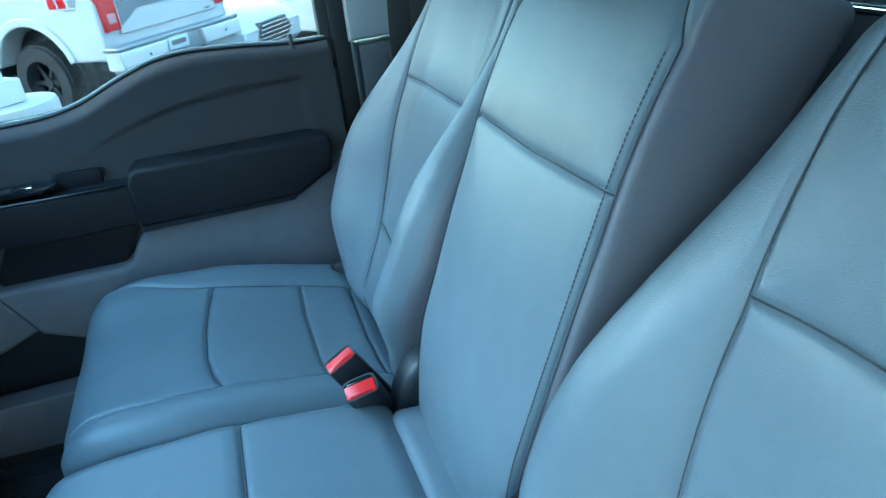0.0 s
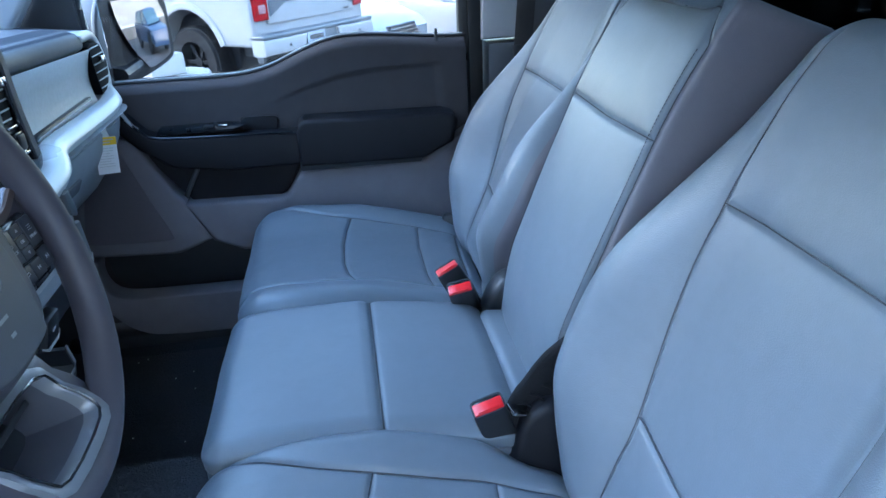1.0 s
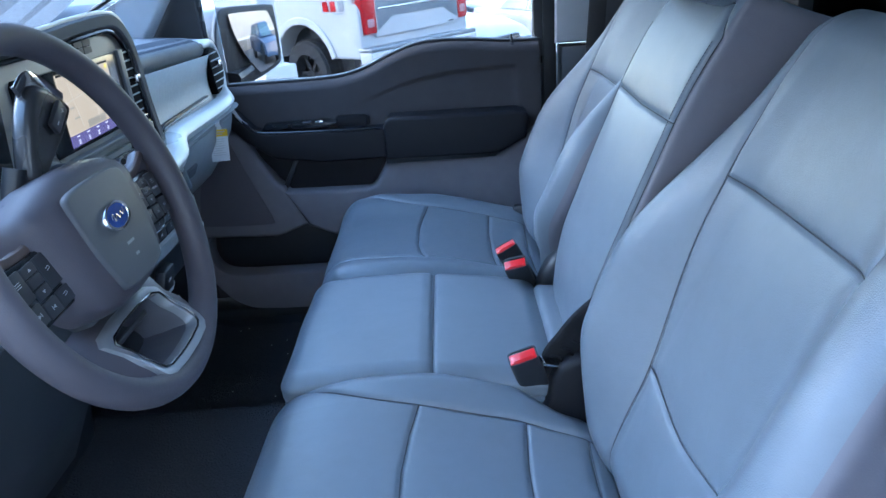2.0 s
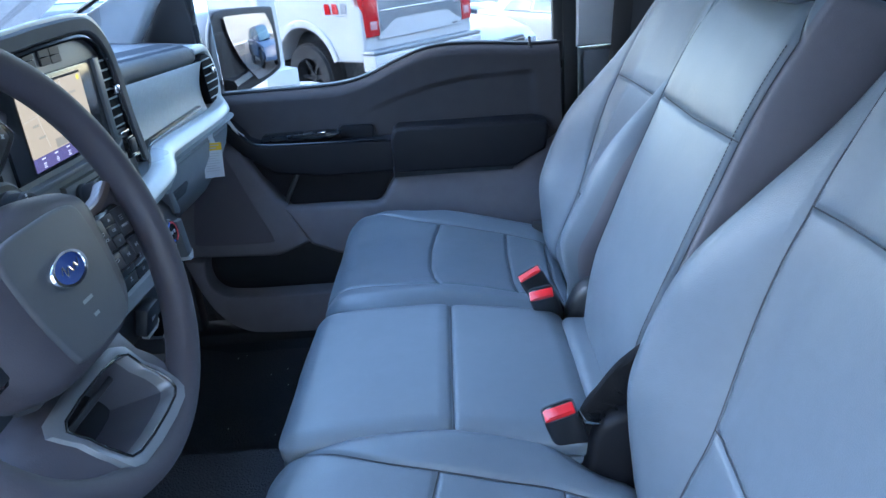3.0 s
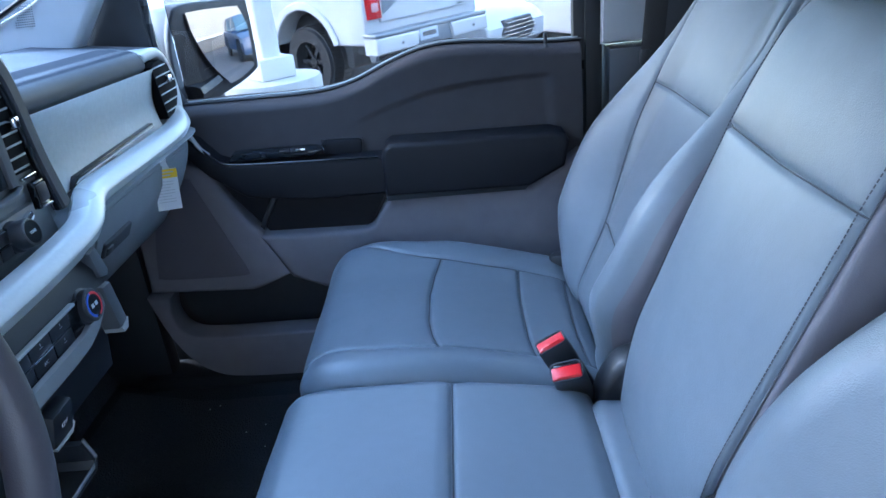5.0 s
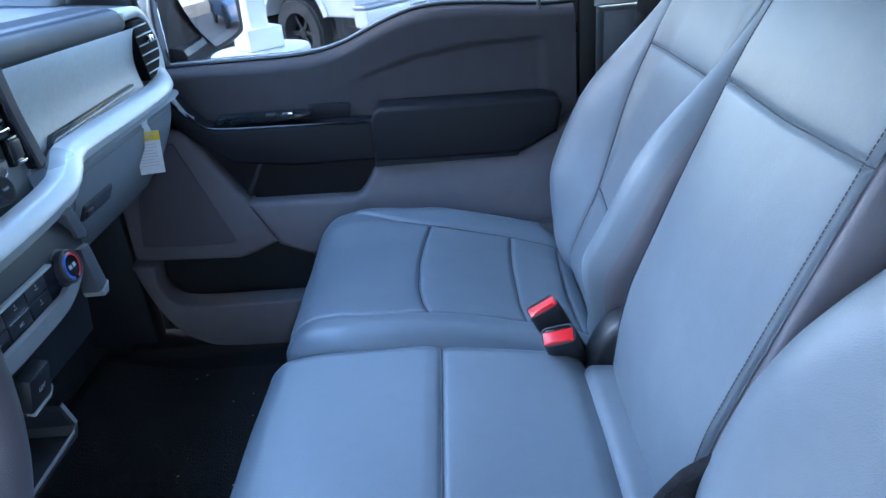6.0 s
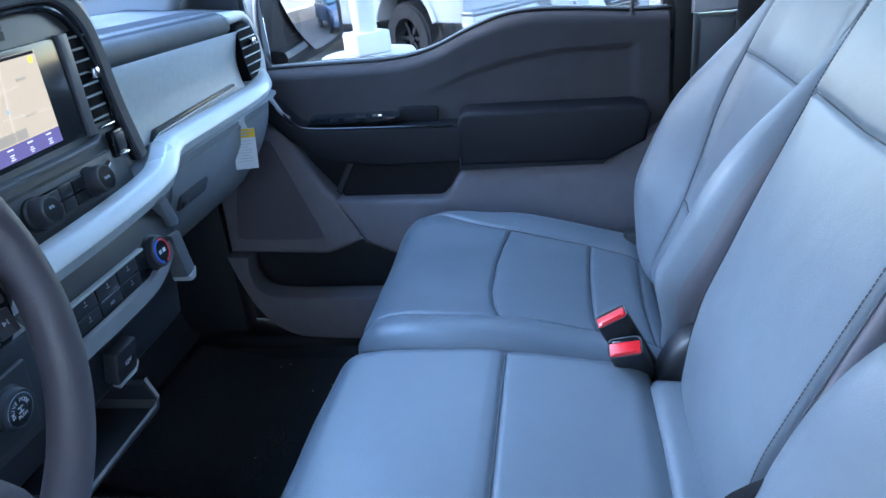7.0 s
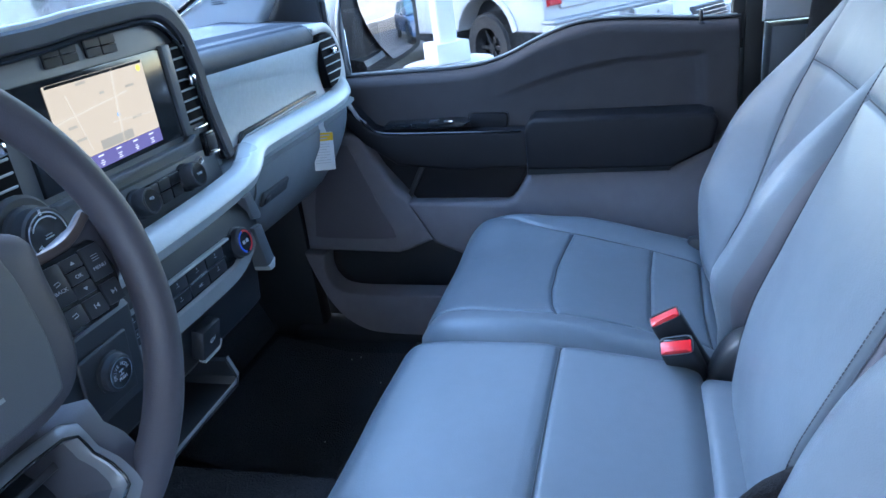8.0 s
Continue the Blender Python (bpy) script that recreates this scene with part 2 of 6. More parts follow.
def lettering(name, text, size, m, material_, parent, depth=0.0003):
    """Raised letters as a mesh."""
    cu = bpy.data.curves.new(name, "FONT")
    cu.body, cu.size, cu.extrude = text, size, depth
    cu.align_x, cu.align_y = "CENTER", "CENTER"
    tmp = bpy.data.objects.new("tmp", cu)
    scene.collection.objects.link(tmp)
    bpy.context.view_layer.update()
    me = bpy.data.meshes.new_from_object(tmp.evaluated_get(bpy.context.evaluated_depsgraph_get()))
    bpy.data.objects.remove(tmp)
    me.transform(m)
    return link_mesh(name, me, material_, parent, smooth=False)


def sstep(x, a, b):
    t = np.clip((x - a) / (b - a), 0, 1)
    return t * t * (3 - 2 * t)


def soft_grid(half, r, counts):
    """A finely gridded rounded box: points, normals, faces."""
    P, F = [], []
    half = np.array(half, float)
    for ax in range(3):
        u, v = [k for k in range(3) if k != ax]
        a = np.linspace(-1, 1, counts[u] + 1)
        b = np.linspace(-1, 1, counts[v] + 1)
        A, B = np.meshgrid(a, b, indexing="ij")
        for sgn in (-1, 1):
            base = sum(len(q) for q in P)
            q = np.zeros((A.size, 3))
            q[:, u], q[:, v], q[:, ax] = A.ravel() * half[u], B.ravel() * half[v], sgn * half[ax]
            P.append(q)
            idx = base + np.arange(A.size).reshape(A.shape)
            f = np.stack([idx[:-1, :-1], idx[1:, :-1], idx[1:, 1:], idx[:-1, 1:]], -1).reshape(-1, 4)
            if (sgn > 0) == (ax == 1):
                f = f[:, ::-1]
            F.append(f)
    P, F = np.concatenate(P), np.concatenate(F)
    _, first, inv = np.unique(np.round(P, 6), axis=0, return_index=True, return_inverse=True)
    P, F = P[first], inv.ravel()[F]
    q = np.clip(P, -(half - r), half - r)
    N = P - q
    N /= np.linalg.norm(N, axis=1)[:, None]
    return q + r * N, N, F


def line_distance(a, b, lines):
    """The distance of points (a, b) from the nearest of some polylines."""
    best = np.full(len(a), 9.0)
    for line in lines:
        for (x0, y0), (x1, y1) in zip(line, line[1:]):
            dx, dy = x1 - x0, y1 - y0
            t = np.clip(((a - x0) * dx + (b - y0) * dy) / (dx * dx + dy * dy + 1e-12), 0, 1)
            best = np.minimum(best, np.hypot(a - x0 - t * dx, b - y0 - t * dy))
    return best


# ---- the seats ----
# dark colour that paints the shade lying in the seat seams
SEAM_SHADE = material("seam_crease_shade", (0.050, 0.053, 0.062), 0.8, vary=0.1)

def curve_of(pts):
    xs, ys = [p[0] for p in pts], [p[1] for p in pts]
    return lambda v: np.interp(v, xs, ys)


def smooth_curve(pts):
    q = smooth_line(pts, 10)
    return lambda v: np.interp(v, q[:, 0], q[:, 1])


def upholstered(name, parent, half, r, counts, shape, facing, seams, depth=0.0042, width=0.0033, puff=0.0036, reach=0.014,
                material_=None, label="", side_seams=(), wrinkle=0.0012, flank=None):
    """A padded, sewn body. shape() bends the padded box; facing is the axis of its sewn face; seams are lines on that face."""
    P, N, F = soft_grid(half, r, counts)
    ax, sgn = facing
    u, v = [k for k in range(3) if k != ax]
    d = line_distance(P[:, u], P[:, v], seams)
    w = sstep(N[:, ax] * sgn, 0.25, 0.6)
    lift = (puff * (1 - np.exp(-d / reach)) - depth * np.exp(-(d / width) ** 2)) * w
    for k, val in side_seams:
        ds = np.abs(P[:, k] - val)
        ws = 1 - sstep(np.abs(N[:, k]), 0.5, 0.8)
        lift += (0.0020 * (1 - np.exp(-ds / 0.012)) - 0.0042 * np.exp(-(ds / 0.0032) ** 2)) * ws
    wob = np.array([noise.noise(Vector(p) * 9.0) + 0.5 * noise.noise(Vector(p) * 23.0) for p in P])
    Q = shape(P + N * (lift + wrinkle * wob)[:, None])
    ob = mesh_part(name, Q, F, material_ or VINYL, parent, label)
    if flank is not None:
        # the sides behind the edge seam are covered in a darker vinyl
        ob.data.materials.append(VINYL_SIDE)
        side = (P[F].mean(axis=1)[:, ax] * sgn < flank) & (np.abs(N[F].mean(axis=1)[:, 1]) > 0.5)
        ob.data.polygons.foreach_set("material_index", side.astype(np.int32))
    # a thin dark tube in each groove paints the crease's shade
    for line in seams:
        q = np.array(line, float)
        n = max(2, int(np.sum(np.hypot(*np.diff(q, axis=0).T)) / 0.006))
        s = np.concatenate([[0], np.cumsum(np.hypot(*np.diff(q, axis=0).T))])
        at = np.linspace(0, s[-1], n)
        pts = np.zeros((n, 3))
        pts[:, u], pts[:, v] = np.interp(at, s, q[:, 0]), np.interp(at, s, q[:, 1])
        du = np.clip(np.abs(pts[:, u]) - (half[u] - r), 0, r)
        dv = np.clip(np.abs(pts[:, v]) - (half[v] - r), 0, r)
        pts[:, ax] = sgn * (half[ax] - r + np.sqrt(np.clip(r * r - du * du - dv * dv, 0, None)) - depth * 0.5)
        part("seam", sweep(shape(pts), ring(0.0008, n=6)), SEAM_SHADE, ob, "dark line painting the shade in a sewn seam")
    return ob


def stitches(name, parent, line, shape, facing, half, gap=0.0050, length=0.0035, rad=0.0007, raise_=0.0008):
    """A row of short threads along a line on the sewn face."""
    ax, sgn = facing
    u, v = [k for k in range(3) if k != ax]
    q = smooth_line(line, 12)
    seg = np.hypot(*np.diff(q, axis=0).T)
    s = np.concatenate([[0], np.cumsum(seg)])
    out = []
    for a in np.arange(gap, s[-1] - gap, gap):
        ends = []
        for b in (a - length / 2, a + length / 2):
            p = np.zeros(3)
            p[u], p[v] = np.interp(b, s, q[:, 0]), np.interp(b, s, q[:, 1])
            p[ax] = sgn * (half[ax] + raise_)
            ends.append(shape(p[None, :])[0])
        out.append(sweep(ends, ring(rad, n=5)))
    return part(name, merged(*out), SHADED_THREAD, parent, "twin-needle stitching, darkened for the shade in its holes")


def cushion_shape(zc, x0, drop):
    def shape(P):
        Q = P.copy()
        x, y, z = P[:, 0], P[:, 1], P[:, 2]
        w = np.clip((z + 0.10) / 0.20, 0, 1)
        slope = -0.15 * (x + 0.01 + np.sqrt((x + 0.01) ** 2 + 0.0036)) + 0.006
        nose = -1.6 * np.clip(-x - 0.14, 0, 1) ** 2
        hollow = -0.010 * np.clip(1 - (y / 0.18) ** 2, 0, 1)
        wing = np.where(y > 0, 0.019 * sstep(y, 0.11, 0.235), 0.005 * sstep(-y, 0.12, 0.22)) * sstep(x, -0.30, 0.0)
        fall = drop * sstep(x, 0.10, 0.21) * sstep(y, 0.13, 0.25)  # the wing drops away towards the belt gap
        lift = (1 - drop) * sstep(y, 0.08, 0.24) * sstep(-x, 0.03, 0.20)  # the door-side corner stands fuller
        Q[:, 2] = zc + z + w * (slope + nose + hollow + wing - 0.016 * fall + 0.015 * lift)
        Q[:, 0] = x0 + x - 0.012 * sstep(-x, 0.15, 0.25) * np.cos(np.clip(y / 0.27, -1, 1) * 1.5) + 0.025 * sstep(-x, 0.2, 0.25) * (1 - w)
        Q[:, 1] = y * np.where(y > 0, 1.05, 0.83) * (1 - 0.05 * sstep(-x, 0.1, 0.25)) - 0.042 * fall + 0.011 * lift
        return Q
    return shape


BACK_TILT = radians(25)


def back_shape(origin, tilt, width, bolster, bend, tt, hh):
    H = np.array([math.sin(tilt), 0, math.cos(tilt)])
    Nn = np.array([-math.cos(tilt), 0, math.sin(tilt)])

    def shape(P):
        t, s, h = P[:, 0] * -1, P[:, 1], P[:, 2] + hh
        fr = np.clip((t + tt) / (2 * tt), 0, 1)
        s2 = width(h, s) * s
        t2 = t - tt + fr * bolster(s, h) - bend(h)
        return np.array(origin)[None, :] + h[:, None] * H + t2[:, None] * Nn + s2[:, None] * np.array([0, 1.0, 0])
    return shape


CU_HALF = (0.25, 0.265, 0.10)
cu_wide = [(-0.243, 0.250), (-0.19, 0.230), (-0.10, 0.190), (-0.02, 0.172), (0.06, 0.166), (0.133, 0.166), (0.245, 0.160)]
cu_close = [(-0.243, -0.180), (-0.19, -0.167), (-0.10, -0.172), (-0.02, -0.174), (0.06, -0.168), (0.133, -0.163), (0.245, -0.158)]
cu_seams = [smooth_line(cu_wide, 5).tolist(), smooth_line(cu_close, 5).tolist(),
            [(-0.02, -0.174), (-0.033, -0.12), (-0.041, -0.05), (-0.041, 0.05), (-0.033, 0.12), (-0.02, 0.172)],
            [(0.133, -0.163), (0.127, -0.08), (0.127, 0.08), (0.133, 0.166)],
            [(0.222, -0.159), (0.218, 0), (0.222, 0.162)]]

BK_HALF = (0.065, 0.25, 0.335)
bk_width_wide = smooth_curve([(0, 0.76), (0.06, 0.92), (0.14, 1.06), (0.22, 1.14), (0.30, 1.13), (0.40, 1.06), (0.50, 0.95), (0.60, 0.83), (0.68, 0.74)])
bk_width_close = smooth_curve([(0, 0.66), (0.06, 0.80), (0.14, 0.96), (0.22, 1.05), (0.30, 1.05), (0.40, 0.97), (0.50, 0.88), (0.60, 0.80), (0.68, 0.74)])


def bk_bolster(s, h, close=0.044):
    b = np.where(s > 0, 0.058 * sstep(h, 0.0, 0.17), close * sstep(h, 0.02, 0.18)) * (1 - sstep(h, 0.28, 0.56)) + 0.010
    hollow = -0.008 * np.clip(1 - (s / 0.16) ** 2, 0, 1)
    return b * sstep(np.abs(s), 0.105, 0.205) + hollow


def bk_bend(h):
    return 0.55 * np.clip(h - 0.50, 0, 1) ** 2


bk_side = [(0.135, 0.01), (0.124, 0.10), (0.120, 0.174), (0.135, 0.30), (0.150, 0.40), (0.158, 0.44), (0.176, 0.50), (0.196, 0.57), (0.205, 0.64)]
bk_seams = []
for sg in (-1, 1):
    bk_seams.append([(sg * a, b - 0.335) for a, b in smooth_line(bk_side, 5)])
bk_seams += [smooth_line([(-0.158, 0.105), (-0.06, 0.104), (0.06, 0.104), (0.158, 0.105)], 5).tolist(),
             smooth_line([(-0.120, -0.161), (-0.08, -0.170), (0, -0.180), (0.08, -0.170), (0.120, -0.161)], 5).tolist()]


def headrest(parent, x, y, z, half, tilt, posts=True):
    def shape(P):
        Q = P.copy()
        Q[:, 0] = P[:, 0] + 0.02 * (P[:, 1] / half[1]) ** 2
        Q[:, 1] = P[:, 1] * (1 - 0.12 * sstep(P[:, 2], -half[2], half[2]))
        c, s = math.cos(tilt), math.sin(tilt)
        return np.stack([x + Q[:, 0] * c + Q[:, 2] * s, y + Q[:, 1], z - Q[:, 0] * s + Q[:, 2] * c], 1)
    hr = upholstered("headrest", parent, half, 0.045, (20, 44, 34), shape, (0, -1),
                     [[(-half[1] * 0.7, -half[2]), (-half[1] * 0.7, half[2])], [(half[1] * 0.7, -half[2]), (half[1] * 0.7, half[2])]],
                     depth=0.003, width=0.006, puff=0.004)
    for dy in (-0.07, 0.07) if posts else ():
        part("headrest_post", sweep([(x - 0.045, y + dy, z - 0.13), (x - 0.03, y + dy, z - 0.07), (x, y + dy, z)], ring(0.006, n=12)), CHROME, hr, "chrome headrest post")
    return hr


def bucket_seat(yc, label, outer, close):
    """close is how far the bolster on the driver's side stands forward."""
    seat = thing("bucket_seat", label, "car seat", (0.0, yc, 0.62), "front seats")

    def local(shape):
        return lambda P: shape(P) - np.array([0, 0, 0.62])
    cs = local(cushion_shape(0.88, 0.0, 1.0 if outer < 0 else 0.0))
    upholstered("cushion", seat, CU_HALF, 0.052, (200, 210, 50), cs, (2, 1), cu_seams, side_seams=[(2, 0.012)], label="sewn grey vinyl seat cushion")
    bs = local(back_shape((0.224, 0, 0.895), BACK_TILT, lambda h, s: np.where(s > 0, bk_width_wide(h), bk_width_close(h)), lambda s, h: bk_bolster(s, h, close), bk_bend, 0.065, 0.335))
    upholstered("backrest", seat, BK_HALF, 0.05, (36, 210, 270), bs, (0, -1), bk_seams, puff=0.0050, reach=0.020, flank=0.047, label="bolstered grey vinyl backrest")
    for sg in (-1, 1):
        stitches("stitching", seat, [(-0.0505, -0.27), (-0.0505, 0.27)], bs, (1, sg), BK_HALF, rad=0.0011, raise_=-0.0116)
        # dark tube painting the shade along the edge seam
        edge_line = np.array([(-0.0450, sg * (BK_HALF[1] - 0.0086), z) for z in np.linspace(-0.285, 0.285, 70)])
        part("seam", sweep(bs(edge_line), ring(0.0019, n=6)), SEAM_SHADE, seat, "dark line painting the shade along the edge seam")
    headrest(seat, 0.535, 0, 1.635 - 0.62, (0.055, 0.135, 0.085), radians(14))
    # plastic shields and seat frame down to the floor
    for sg in (-1, 1):
        poly = [(-0.19, 0.10), (0.20, 0.08), (0.27, 0.16), (0.25, 0.24), (0.10, 0.22), (-0.16, 0.20)]
        part("side_shield", slab(poly, sg * 0.235 - 0.012, sg * 0.235 + 0.012, "y", 0.006), BLACK, seat, "black plastic seat side shield")
        part("slide_rail", box(0.02, sg * 0.19, 0.03, 0.52, 0.045, 0.05, 0.006), BLACK, seat, "dark metal seat rail")
        for xx in (-0.17, 0.2):
            part("seat_leg", box(xx, sg * 0.19, 0.09, 0.05, 0.04, 0.12, 0.006), BLACK, seat)
    part("recliner_hinge", box(0.245, outer * 0.225, 0.27, 0.09, 0.03, 0.13, 0.012), BLACK, seat, "black hinge cover")
    return seat


# middle seat with its fold-down back
MC_HALF = (0.215, 0.195, 0.10)


def mc_shape(P):
    Q = P.copy()
    x, y, z = P[:, 0], P[:, 1], P[:, 2]
    w = np.clip((z + 0.10) / 0.20, 0, 1)
    nose = -1.3 * np.clip(-x - 0.12, 0, 1) ** 2
    Q[:, 2] = 0.283 + z + w * (-0.16 * np.clip(x - 0.0, 0, 1) + nose - 0.10 * y * y) + 0.0
    Q[:, 0] = x - 0.02 - 0.009 * sstep(-x, 0.05, 0.20) + 0.02 * sstep(-x, 0.17, 0.21) * (1 - w)
    return Q


MB_HALF = (0.075, 0.158, 0.325)


def mb_bolster(s, h):
    return 0.012 * np.sin(np.clip(h / 0.44, 0, 1) * math.pi) * np.clip(1 - (s / 0.17) ** 2, 0, 1) - 0.045 * np.clip(1 - h / 0.20, 0, 1) ** 1.6


mb_shape0 = back_shape((0.188, 0, 0.915), radians(22), lambda h, s: 1 + 0 * h, mb_bolster, lambda h: 0.7 * np.clip(h - 0.44, 0, 1) ** 2, 0.075, 0.325)


def mb_shape(P):
    return mb_shape0(P) - np.array([0, 0, 0.62])


def middle_seat():
    seat = thing("folding_seat", "grey vinyl folding centre seat between the two front seats", "car seat", (0, 0, 0.62), "front seats")
    upholstered("cushion", seat, MC_HALF, 0.034, (140, 130, 70), mc_shape, (2, 1), [[(0.02, -0.18), (0.02, 0.18)]], side_seams=[(2, 0.062)], puff=0.004, label="sewn grey vinyl centre cushion")

    def roll(P):
        Q = P.copy()
        Q[:, 0] = 0.231 + P[:, 0] + 0.10 * P[:, 2]
        Q[:, 2] = 0.302 + P[:, 2] - 0.10 * P[:, 0]
        return Q
    upholstered("rear_pad", seat, (0.043, 0.150, 0.045), 0.014, (14, 60, 16), roll, (2, 1), [], puff=0, label="narrow grey vinyl rear pad")
    lines = [[(-0.151, -0.32), (-0.151, 0.26), (-0.130, 0.305), (0.130, 0.305), (0.151, 0.26), (0.151, -0.32)],
             [(-0.15, 0.135), (0, 0.131), (0.15, 0.135)]]
    upholstered("backrest", seat, MB_HALF, 0.018, (44, 120, 210), mb_shape, (0, -1), lines, puff=0.0050, reach=0.020,
                flank=0.0705, label="grey vinyl folding centre backrest")
    for sg in (-1, 1):
        stitches("stitching", seat, [(sg * 0.1455, -0.30), (sg * 0.1455, 0.26)], mb_shape, (0, -1), MB_HALF, raise_=0.0018)
    headrest(seat, 0.443, 0.01, 1.548 - 0.62, (0.060, 0.150, 0.062), radians(16), False)
    part("seat_base", box(0.0, 0, 0.11, 0.34, 0.30, 0.20, 0.02), BLACK, seat, "black plastic seat base")
    return seat


driver_seat = bucket_seat(-0.437, "grey vinyl driver bucket seat behind the steering wheel", -1, 0.042)
passenger_seat = bucket_seat(0.447, "grey vinyl passenger bucket seat beside the door", 1, 0.078)
middle_seat()


# ---- the cab shell ----
FLOOR_Z = 0.62
tagged(part("floor", box(-0.05, 0, FLOOR_Z - 0.03, 2.2, 1.86, 0.06, 0.004), CARPET), "black carpet cab floor", "floor", kind="structure")
tagged(part("floor_tunnel", slab([(-0.24, FLOOR_Z), (-0.17, FLOOR_Z + 0.10), (0.17, FLOOR_Z + 0.10), (0.24, FLOOR_Z)], -1.1, 0.9, "x", 0.0), CARPET), "low carpeted hump along the floor", "floor", kind="structure")


def floor_mat(name, x0, x1, y0, y1, label):
    bm = bmesh.new()
    nx, ny = 24, 20
    vs = []
    for i in range(nx + 1):
        for j in range(ny + 1):
            x, y = x0 + (x1 - x0) * i / nx, y0 + (y1 - y0) * j / ny
            z = FLOOR_Z + 0.012 + 0.004 * noise.noise((x * 9, y * 9, 1.0)) + 0.25 * max(0.0, -0.62 - x)
            vs.append(bm.verts.new((x, y, z)))
    for i in range(nx):
        for j in range(ny):
            a = i * (ny + 1) + j
            bm.faces.new((vs[a], vs[a + ny + 1], vs[a + ny + 2], vs[a + 1]))
    bmesh.ops.solidify(bm, geom=bm.faces[:], thickness=0.008)
    return tagged(part(name, bm, MAT_RUBBER), label, "floor mat", "floor mats")


floor_mat("floor_mat", -0.80, -0.10, -0.74, -0.25, "dark grey fabric floor mat under the steering wheel")
floor_mat("floor_mat", -0.80, -0.10, 0.25, 0.72, "dark grey fabric floor mat before the passenger seat")
# footwell: firewall, side kick panels and sills
tagged(part("wall_front", slab([(-0.98, 0.60), (-0.86, 0.64), (-0.98, 0.95), (-1.02, 1.40), (-1.08, 1.40), (-1.08, 0.60)], -0.90, 0.90, "y", 0.0), CARPET), "black carpeted firewall under the dashboard", "wall", kind="structure")
for sg in (-1, 1):
    tagged(part("door_sill", box(-0.12, sg * 0.845, 0.615, 1.35, 0.10, 0.075, 0.012), BLACK), "black plastic door sill", "sill", kind="structure")
    tagged(part("kick_panel", box(-0.86, sg * 0.85, 0.92, 0.28, 0.06, 0.62, 0.015), BLACK), "black plastic kick panel in the footwell", "panel", kind="structure")
    tagged(part("roof_rail", sweep(smooth_line([(-0.62, sg * 0.80, 1.86), (-0.1, sg * 0.79, 1.90), (0.5, sg * 0.79, 1.91), (1.1, sg * 0.79, 1.89)], 6), ring(0.05, 0.035, 10)), PILLAR_GREY), "light grey trim along the roof edge", "trim", kind="structure")

# filler blocks added to close the gaps where daylight leaked in
tagged(part("sill_filler", merged(box(-0.70, 0.925, 0.94, 0.14, 0.05, 0.72, 0.004), box(-0.20, 0.925, 0.645, 1.06, 0.05, 0.05, 0.004)), RUBBER), "black filler added to block daylight round the door foot", "seal", kind="structure")

# windscreen pillars: broad light trim, with a small speaker grille
for sg in (-1, 1):
    pil = smooth_line([(-1.14, 1.365), (-0.88, 1.492), (-0.73, 1.560), (-0.50, 1.72), (-0.28, 1.885), (-0.24, 1.86), (-0.42, 1.72), (-0.56, 1.62), (-0.63, 1.545), (-0.698, 1.455), (-0.76, 1.38), (-0.85, 1.34)], 4, True)
    pb = slab([tuple(p) for p in pil], 0.795, 0.850, "y", 0.018, 4)
    if sg < 0:
        bmesh.ops.scale(pb, vec=(1, -1, 1), verts=pb.verts)
        bmesh.ops.reverse_faces(pb, faces=pb.faces[:])
    pl = tagged(part("pillar_front", pb, PILLAR_GREY), "light grey windscreen pillar trim", "pillar", kind="structure")
    if sg > 0:
        dots = [lathe([(0.0012, 0), (0.0012, 0.0012), (0, 0.0014)], 6, Matrix.Translation((-0.812 + 0.0045 * i + 0.002 * j * 0.3, 0.7945, 1.494 + 0.0045 * j)) @ Matrix.Rotation(radians(90), 4, "X")) for i in range(9) for j in range(10) if i > j * 0.45 - 1]
        tagged(part("speaker_holes", merged(*dots), PILLAR_DARK, pl, "fine speaker holes in the pillar trim"), kind="stuff")
# centre pillars behind the doors
for sg in (-1, 1):
    def bp(z0, z1, x0, x1, y0, y1, r, mat_, nm, lb):
        bm = slab([(x0, z0), (x1, z0), (x1 + 0.02, z1), (x0 + 0.02, z1)], min(sg * y0, sg * y1), max(sg * y0, sg * y1), "y", r)
        return tagged(part(nm, bm, mat_), lb, "pillar", kind="structure")
    bp(0.60, 1.325, 0.345, 0.47, 0.86, 0.95, 0.015, PILLAR_DARK, "pillar_lower", "dark grey lower trim of the door pillar")
    bp(1.33, 1.95, 0.350, 0.47, 0.865, 0.95, 0.018, PILLAR_GREY, "pillar_upper", "light grey upper trim of the door pillar")
    bp(0.60, 1.95, 0.309, 0.346, 0.880, 0.975, 0.006, RUBBER, "door_seal", "black rubber door seal")
    bp(0.60, 1.95, 0.47, 0.60, 0.89, 0.95, 0.01, PILLAR_DARK, "wall_side", "dark trim beside the rear of the cab")
tagged(part("ceiling", slab([(-0.42, -0.84), (-0.42, 0.84), (0.98, 0.84), (0.98, -0.84)], 1.90, 1.96, "z", 0.01), HEADLINER), "light grey felt headliner", "ceiling", kind="structure")
# back of the cab with its window
tagged(part("wall_rear", box(0.93, 0, 0.98, 0.06, 1.86, 0.78, 0.01), PILLAR_DARK), "dark trim of the cab's rear wall", "wall", kind="structure")
